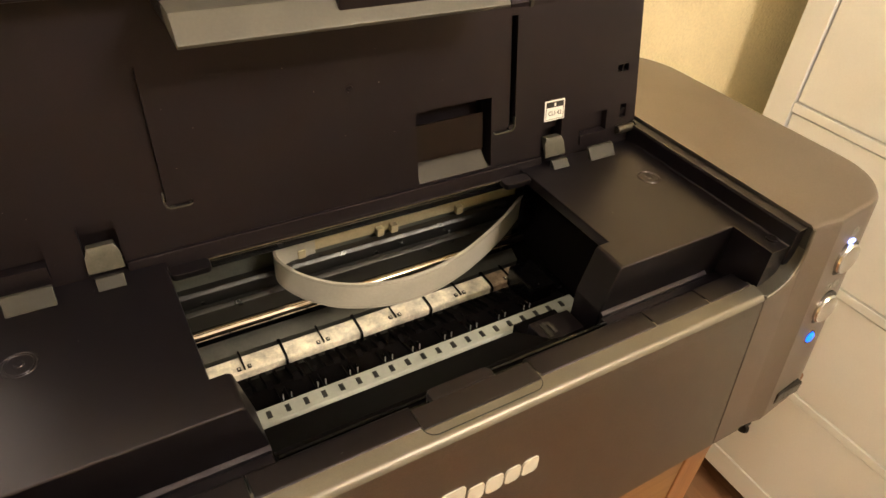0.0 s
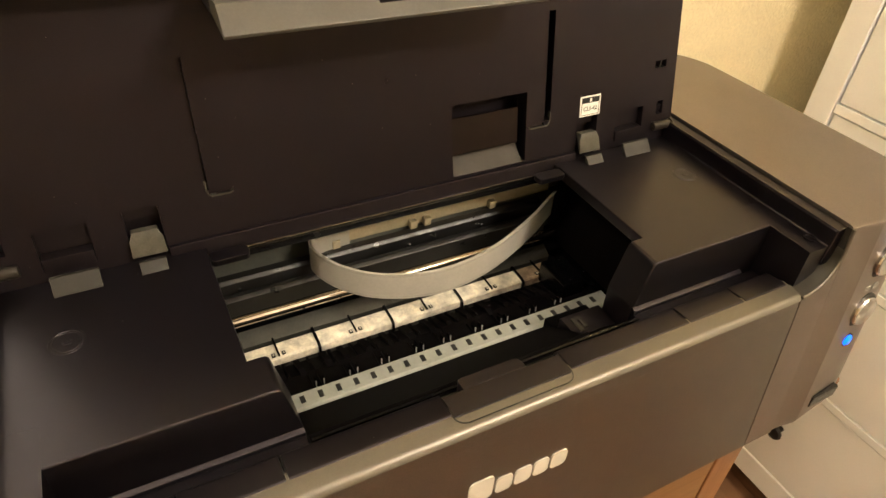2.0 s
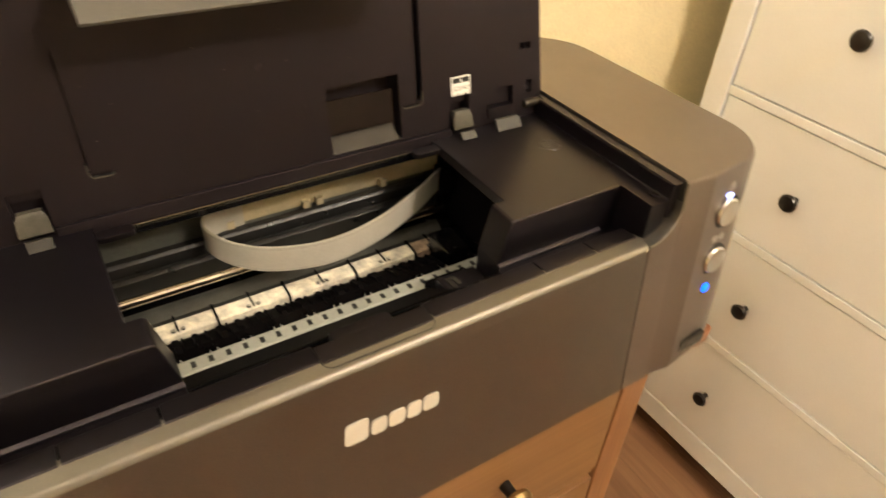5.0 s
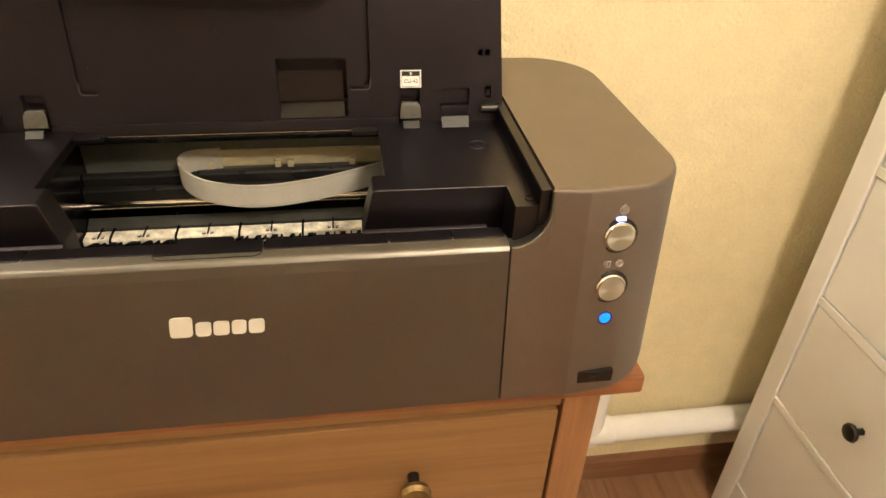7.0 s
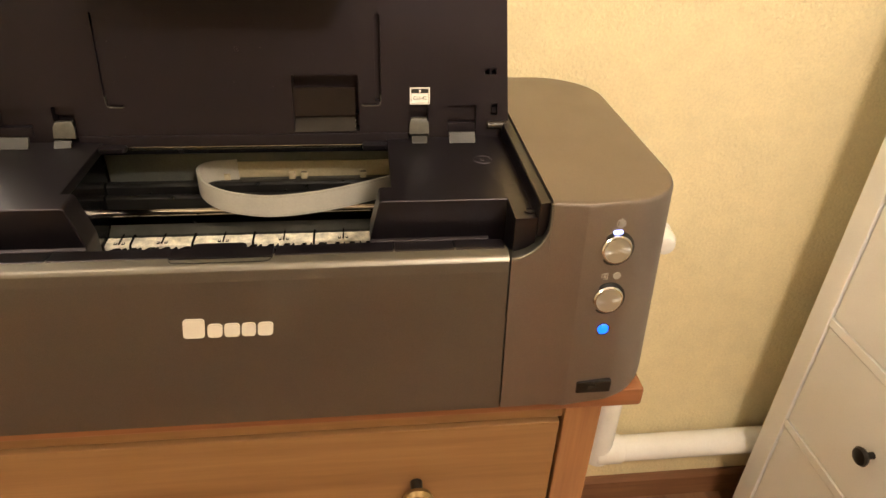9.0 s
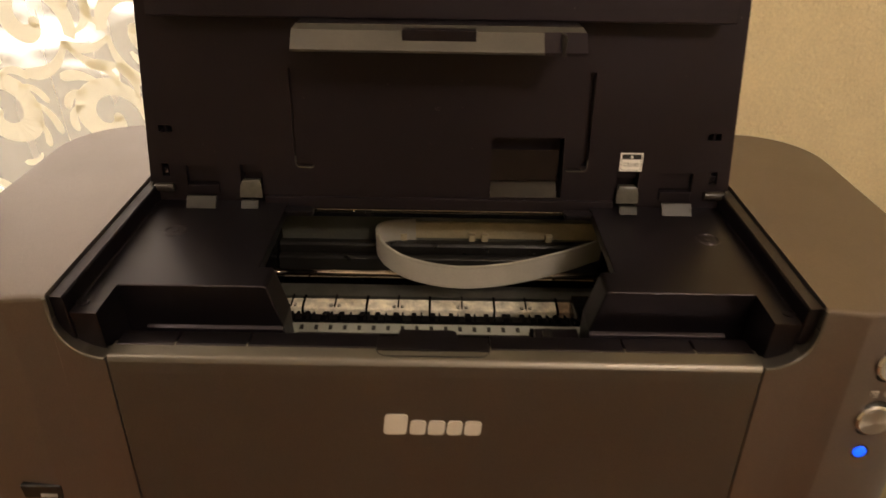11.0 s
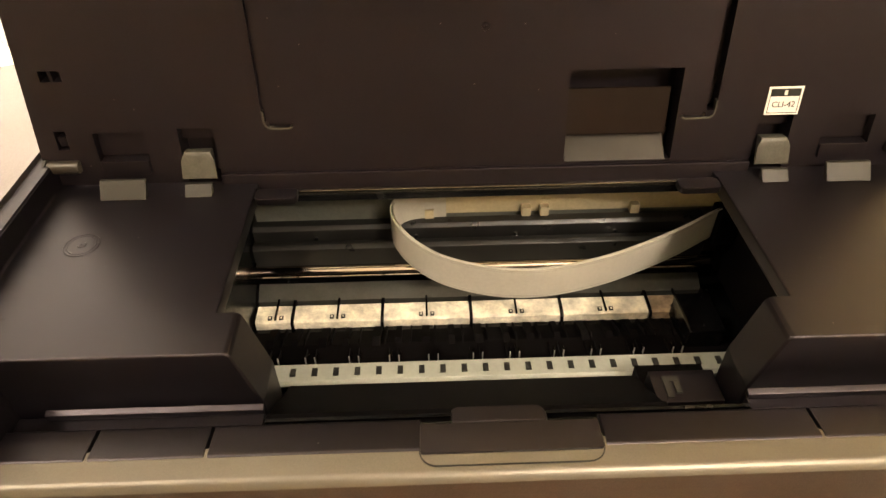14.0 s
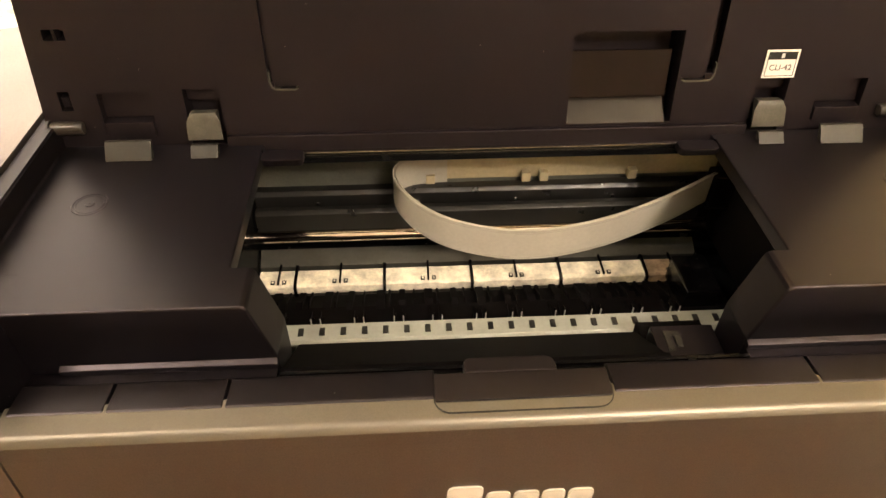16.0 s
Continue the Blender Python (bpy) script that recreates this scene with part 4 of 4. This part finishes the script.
# the inner skin is pieced round the recesses, on a common back
holes = []
for sgn in (-1, 1):
    holes += [(*sorted((sgn * 0.2110, sgn * 0.1840)), 0.1660, 0.1890), (*sorted((sgn * 0.1660, sgn * 0.1470)), 0.1600, 0.1905), (*sorted((sgn * 0.2310, sgn * 0.2250)), 0.1800, 0.1905),
              (*sorted((sgn * 0.2290, sgn * 0.2180)), 0.2165, 0.2220)]
holes.append((0.0425, 0.1020, 0.1665, 0.2165))
for sgn in (-1, 1):
    # Right groove wider and deeper than the left: their unequal shade, built as shape.
    holes += [(*sorted((0.1226, 0.1172) if sgn > 0 else (-0.1200, -0.1178)), 0.1935, 0.2680), (*sorted((sgn * 0.1171, sgn * 0.1040)), 0.1900, 0.1925)]
xs = sorted({v for h in holes for v in h[:2]})
zs = sorted({v for h in holes for v in h[2:]} | {Z0, 0.372})
bm = bmesh.new()


def in_hole(x, z):
    return any(h[0] < x < h[1] and h[2] < z < h[3] for h in holes)


cols = [None, *xs, None]
for za, zb in zip(zs, zs[1:]):
    run = None
    cells = []
    for i in range(len(cols) - 1):
        a, b = cols[i], cols[i + 1]
        mid = (a + b) / 2 if a is not None and b is not None else (-0.24 if a is None else 0.24)
        solid = not in_hole(mid, (za + zb) / 2)
        if solid:
            run = [a, b] if run is None else [run[0], b]
            if run[0] is None and i == 0:
                run[0] = "L"
            if b is None:
                run[1] = "R"
        if run and (not solid or i == len(cols) - 2):
            cells.append(run)
            run = None
    for a, b in cells:
        v = []
        for end in (a, b):
            for d in (0.0, -0.012):
                for z in (za, zb):
                    x = -lid_half(z) if end == "L" else lid_half(z) if end == "R" else end
                    v.append(bm.verts.new((x, lid_y(z, d), z)))
        for f in ((0, 1, 3, 2), (4, 6, 7, 5), (0, 4, 5, 1), (2, 3, 7, 6), (0, 2, 6, 4), (1, 5, 7, 3)):
            bm.faces.new([v[i] for i in f])
bmesh.ops.remove_doubles(bm, verts=bm.verts, dist=0.00001)
bm.verts.index_update()
seen = {}
for f in bm.faces:
    seen.setdefault(tuple(sorted(v.index for v in f.verts)), []).append(f)
bmesh.ops.delete(bm, geom=[f for fs in seen.values() if len(fs) > 1 for f in fs], context="FACES")
bmesh.ops.recalc_face_normals(bm, faces=bm.faces)
bm.to_mesh(lid.data)
bm.free()
bm = slab(0, 0, Z0 + 0.004, 0.1785, -0.0122, -0.020, None, True)
slab(0, 0, 0.2164, 0.373, -0.0122, -0.020, bm, True)
for x0, x1 in ((-0.2400, 0.0426), (0.1019, 0.2400)):
    slab(x0, x1, 0.1785, 0.2164, -0.0122, -0.020, bm)
part("lid_back", bm, M_LID, lid)
part("lid_edge", slab(-0.1466, 0.1466, Z0 - 0.0005, 0.1652, 0.0030, 0.0002), M_LID, lid, "thin ridge along the lid's foot", 0.0008)
part("centre_dot", lathe([(0.0022, 0), (0.0020, 0.0006), (0.0008, 0.0007), (0.0006, 0.0002)], (0, -1, 0.17), (-0.002, lid_y(0.239), 0.239), 14), M_LID, lid, smooth=True)
# thicker upper part with the bar and its tab
part("upper_step", slab(-0.2165, 0.2165, 0.3095, 0.3720, 0.0240, 0.0002), M_LID, lid, "thicker upper part of the lid", 0.0016)
bar = part("bar", prism([(0.1560, 0.3100), (0.1400, 0.3094), (0.1290, 0.2985), (0.1300, 0.2965), (0.1560, 0.3010)], "x", -0.1035, 0.1010), M_BAR, lid, "smooth grey bar across the lid", 0.0006)
part("bar_tab", box(-0.0265, 0.0245, 0.1345, 0.1420, 0.3015, 0.3112), M_LID, bar, "", 0.0006)
part("bar_notch", prism([(0.1398, 0.3098), (0.1284, 0.2988), (0.1284, 0.2965), (0.1398, 0.306)], "x", 0.0715, 0.1012), M_LID, bar)
part("bar_pin", box(0.0835, 0.0860, 0.1275, 0.1390, 0.2960, 0.3100), M_TAB, bar, "", 0.0004)
part("bar_support", slab(-0.1030, 0.1005, 0.2990, 0.3094, 0.0340, 0.0002), M_LID, lid)
# pocket with its sloped bare plate
part("pocket_back", slab(0.0426, 0.0985, 0.1786, 0.2040, -0.0060, -0.0070), M_POCKET_LIT, lid, "smooth pocket wall, coloured brown as if lit")
part("pocket_slot", slab(0.0420, 0.1025, 0.1780, 0.2170, -0.0201, -0.0215), M_LID, lid, "deep dark slot")
part("pocket_plate", prism([(lid_y(0.167, 0.0012), 0.1670), (lid_y(0.167, -0.0119), 0.1668), (lid_y(0.177, -0.0120), 0.1784), (lid_y(0.177, -0.0112), 0.1784)], "x", 0.0430, 0.0984), M_POCKET, lid, "bare grey plate sloping out of the pocket")
for sgn in (-1, 1):
    part("hinge_block", slab(*sorted((sgn * 0.2105, sgn * 0.1845)), 0.1655, 0.1735, 0.0012, -0.0060), M_LID, lid, "", 0.0005)
    part("hinge_tab", prism([(0.1565, 0.1608), (0.1535, 0.1600), (0.1515, 0.1608), (0.1580, 0.1690), (0.1600, 0.1690)], "x", *sorted((sgn * 0.2085, sgn * 0.1840))), M_TAB, lid, "worn grey hinge tab", 0.0004)
    bm = prism([(lid_y(0.165, 0.0060), 0.1655), (lid_y(0.165, 0.0050), 0.1645), (lid_y(0.176, -0.004), 0.1775), (lid_y(0.176, 0.002), 0.1788), (lid_y(0.176, 0.0034), 0.1772), (lid_y(0.174, 0.0040), 0.1748)], "x", *sorted((sgn * 0.1665, sgn * 0.1475)))
    for v in bm.verts:
        if v.co.z > 0.1765:
            v.co.x += 0.0024 * (1 if abs(v.co.x) < 0.157 else -1) * sgn
    part("latch_plate", bm, M_PLATE, lid, "worn bare grey latch plate", 0.0005)
    part("latch_tab", prism([(0.1585, 0.1600), (0.1540, 0.1595), (0.1530, 0.1605), (0.1580, 0.1655), (0.1600, 0.1655)], "x", *sorted((sgn * 0.1640, sgn * 0.1495))), M_TAB, lid, "worn grey tab", 0.0004)
    part("hinge_pin", lathe([(0.0030, 0), (0.0036, 0.0010), (0.0036, 0.0160), (0.0030, 0.0170)], (1, 0, 0), (sgn * 0.2300 - 0.0085, lid_y(0.172, 0.002), 0.1715), 14), M_POCKET, lid, "dark metal hinge pin", smooth=True)
    part("pin_cap", lathe([(0.0044, 0), (0.0044, 0.0016), (0.0030, 0.0022)], (sgn, 0, 0), (sgn * 0.2384, lid_y(0.172, 0.002), 0.1715), 14), M_TAB, lid, "grey pin cap", smooth=True)
    part("peg", box(*sorted((sgn * 0.2300, sgn * 0.2262)), lid_y(0.185, -0.001), lid_y(0.185, -0.006), 0.1815, 0.1870), M_LID, lid)
    part("hole_bridge", box(*sorted((sgn * 0.2242, sgn * 0.2225)), lid_y(0.219, -0.0002), lid_y(0.219, -0.006), 0.2165, 0.2220), M_LID, lid)
    # Unequal floor depths again put the differing shade into the shape.
    part("groove_floor", slab(*((0.1173, 0.1225) if sgn > 0 else (-0.11995, -0.11785)), 0.1936, 0.2679, -0.0070 if sgn > 0 else -0.0028, -0.0119), M_LID, lid)
    part("groove_floor", slab(*sorted((sgn * 0.1170, sgn * 0.1041)), 0.1901, 0.1924, -0.0020, -0.0119), M_LID, lid)
    part("recess_floor", slab(*sorted((sgn * 0.2109, sgn * 0.1841)), 0.1740, 0.1889, -0.0050, -0.0119), M_LID, lid)
    part("recess_floor", slab(*sorted((sgn * 0.1659, sgn * 0.1471)), 0.1820, 0.1904, -0.0060, -0.0119), M_LID, lid)
    # Ridge at the groove's foot in paler plastic: its glint is in the colour.
    outer = 0.1222 if sgn > 0 else 0.1192
    bend = [(sgn * x, z) for x, z in ((outer, 0.1990), (outer, 0.1930), (outer - 0.0008, 0.1908), (outer - 0.0025, 0.1896), (0.1060, 0.1894), (0.1046, 0.1902))]
    bm = bmesh.new()
    for (xa, za), (xb, zb) in zip(bend, bend[1:]):
        d = Vector((xb - xa, zb - za)).normalized()
        nx, nz = -d.y * 0.00045, d.x * 0.00045
        quad = [(xa + nx, za + nz), (xb + nx, zb + nz), (xb - nx, zb - nz), (xa - nx, za - nz)]
        lo = [bm.verts.new((x, lid_y(z, -0.002), z)) for x, z in quad]
        hi = [bm.verts.new((x, lid_y(z, 0.0007), z)) for x, z in quad]
        bm.faces.new(hi)
        for k in range(4):
            bm.faces.new((lo[k], lo[(k + 1) % 4], hi[(k + 1) % 4], hi[k]))
    part("groove_foot_glint", bm, M_PLATE, lid)
# small white label on the lid
lab = part("label", slab(0.1488, 0.1672, 0.1905, 0.2055, 0.0006, 0.0001), M_LABEL, lid, "white label with black heading and black code")
part("label_heading", slab(0.1500, 0.1660, 0.2005, 0.2045, 0.0008, 0.0005), M_INK, lab)
for x0, x1, z0, z1 in ((0.1499, 0.1502, 0.1917, 0.2004), (0.1658, 0.1661, 0.1917, 0.2004), (0.1499, 0.1661, 0.1914, 0.1917)):
    part("label_border", slab(x0, x1, z0, z1, 0.0008, 0.0005), M_INK, lab)
part("label_drop", slab(0.1572, 0.1588, 0.2013, 0.2037, 0.0010, 0.0007), M_LABEL, lab)
slope = math.degrees(math.atan(TILT))
lettering("label_code", "CLI-42", 0.0046, pose(0.1580, lid_y(0.1960, 0.0008), 0.1960, 90 - slope), M_INK, lab, "black code on the label")

# controls on the end housing
slant = (0.0, -1.0, 0.098)
for z, kind in ((0.1375, "power_button"), (0.0930, "feed_button")):
    x = 0.2970 if z > 0.12 else 0.2962
    y = lean(z)
    b = part(kind, lathe([(0.0146, -0.002), (0.0146, 0.0006), (0.0138, 0.0009), (0.0128, 0.0009)], slant, (x, y, z), 32), M_INK, printer, "round metal button in a dark ring", smooth=True)
    part("button_rim", lathe([(0.0121, -0.001), (0.0121, 0.0030), (0.0112, 0.0042), (0.0106, 0.0043)], slant, (x, y, z), 32), M_CHROME, b, "polished rim", smooth=True)
    rings = [(0.0106, 0.0030)]
    for k in range(7):
        rings += [(0.0103 - 0.0014 * k, 0.0046), (0.0097 - 0.0014 * k, 0.00455)]
    part("button_face", lathe(rings, slant, (x, y, z), 32), M_BUTTON, b, "brushed metal face")
part("power_light", box(0.2930, 0.3005, lean(0.152) - 0.0018, lean(0.152) + 0.001, 0.1500, 0.1530), M_BLUEWHITE, printer, "lit blue-white lamp over the power button", 0.0008)
part("status_light", lathe([(0.0046, -0.001), (0.0046, 0.0008), (0.0036, 0.0016), (0.0010, 0.0018)], slant, (0.2965, lean(0.0635), 0.0635), 20), M_BLUE, printer, "lit blue round lamp", smooth=True)
ring = lathe([(0.0060, -0.001), (0.0060, 0.0005), (0.0052, 0.0006), (0.0048, -0.001)], slant, (0.2965, lean(0.0635), 0.0635), 20)
part("status_rim", ring, M_TAB, printer, smooth=True)
# printed signs above the buttons
bm = bmesh.new()
lathe([(0.0038, 0.0), (0.0038, 0.0003), (0.0030, 0.0003), (0.0030, 0.0)], slant, (0.2985, lean(0.1585), 0.1585), 18, bm)
part("printed_sign", bm, M_SIGN, printer, "white printed ring sign")
part("printed_sign", box(0.2982, 0.2988, lean(0.1605) - 0.0004, lean(0.1605) + 0.001, 0.1590, 0.1632), M_SIGN, printer, "white printed tick of the ring sign")
bm = bmesh.new()
for x0, x1, z0, z1 in ((0.2885, 0.2892, 0.1105, 0.1160), (0.2933, 0.2940, 0.1105, 0.1160), (0.2892, 0.2933, 0.1105, 0.1111), (0.2892, 0.2933, 0.1154, 0.1160), (0.2905, 0.2920, 0.1122, 0.1143)):
    box(x0, x1, lean(0.1130) - 0.0009, lean(0.1130) + 0.001, z0, z1, bm)
part("printed_sign", bm, M_SIGN, printer, "white printed page sign")
part("printed_sign", lathe([(0.0032, 0.0), (0.0032, 0.0004), (0.0018, 0.0004), (0.0018, 0.0)], slant, (0.3015, lean(0.1133), 0.1133), 16), M_SIGN, printer, "white printed round sign")
part("port_cover", box(0.2800, 0.3110, lean(0.006) - 0.0030, lean(0.006) + 0.004, -0.0010, 0.0118), M_GLOSS, printer, "black port cover", 0.0015)
part("port_sign", box(-0.2860, -0.2740, lean(0.012) - 0.0038, lean(0.012) - 0.0031, 0.0105, 0.0135), M_SIGN, printer, "small white print on the port cover")
part("port_cover", box(-0.2995, -0.2695, lean(0.012) - 0.0030, lean(0.012) + 0.004, 0.0070, 0.0215), M_GLOSS, printer, "black port cover", 0.0015)

# ---- floor boards ----
rng = random.Random(3)
y_step = 1.24
x = LEFT
while x < RIGHT - 0.02:
    w = min(0.135, RIGHT - x)
    y = FRONT - rng.uniform(0, 1.0)
    while y < BACK - 0.02:
        a, b = max(FRONT, y), min(BACK, y + y_step)
        if b - a > 0.03:
            part("board", box(x + 0.0006, x + w - 0.0006, a + 0.0006, b - 0.0006, FLOOR - 0.0045, FLOOR), M_FLOOR, floor)
        y += y_step
    x += 0.135
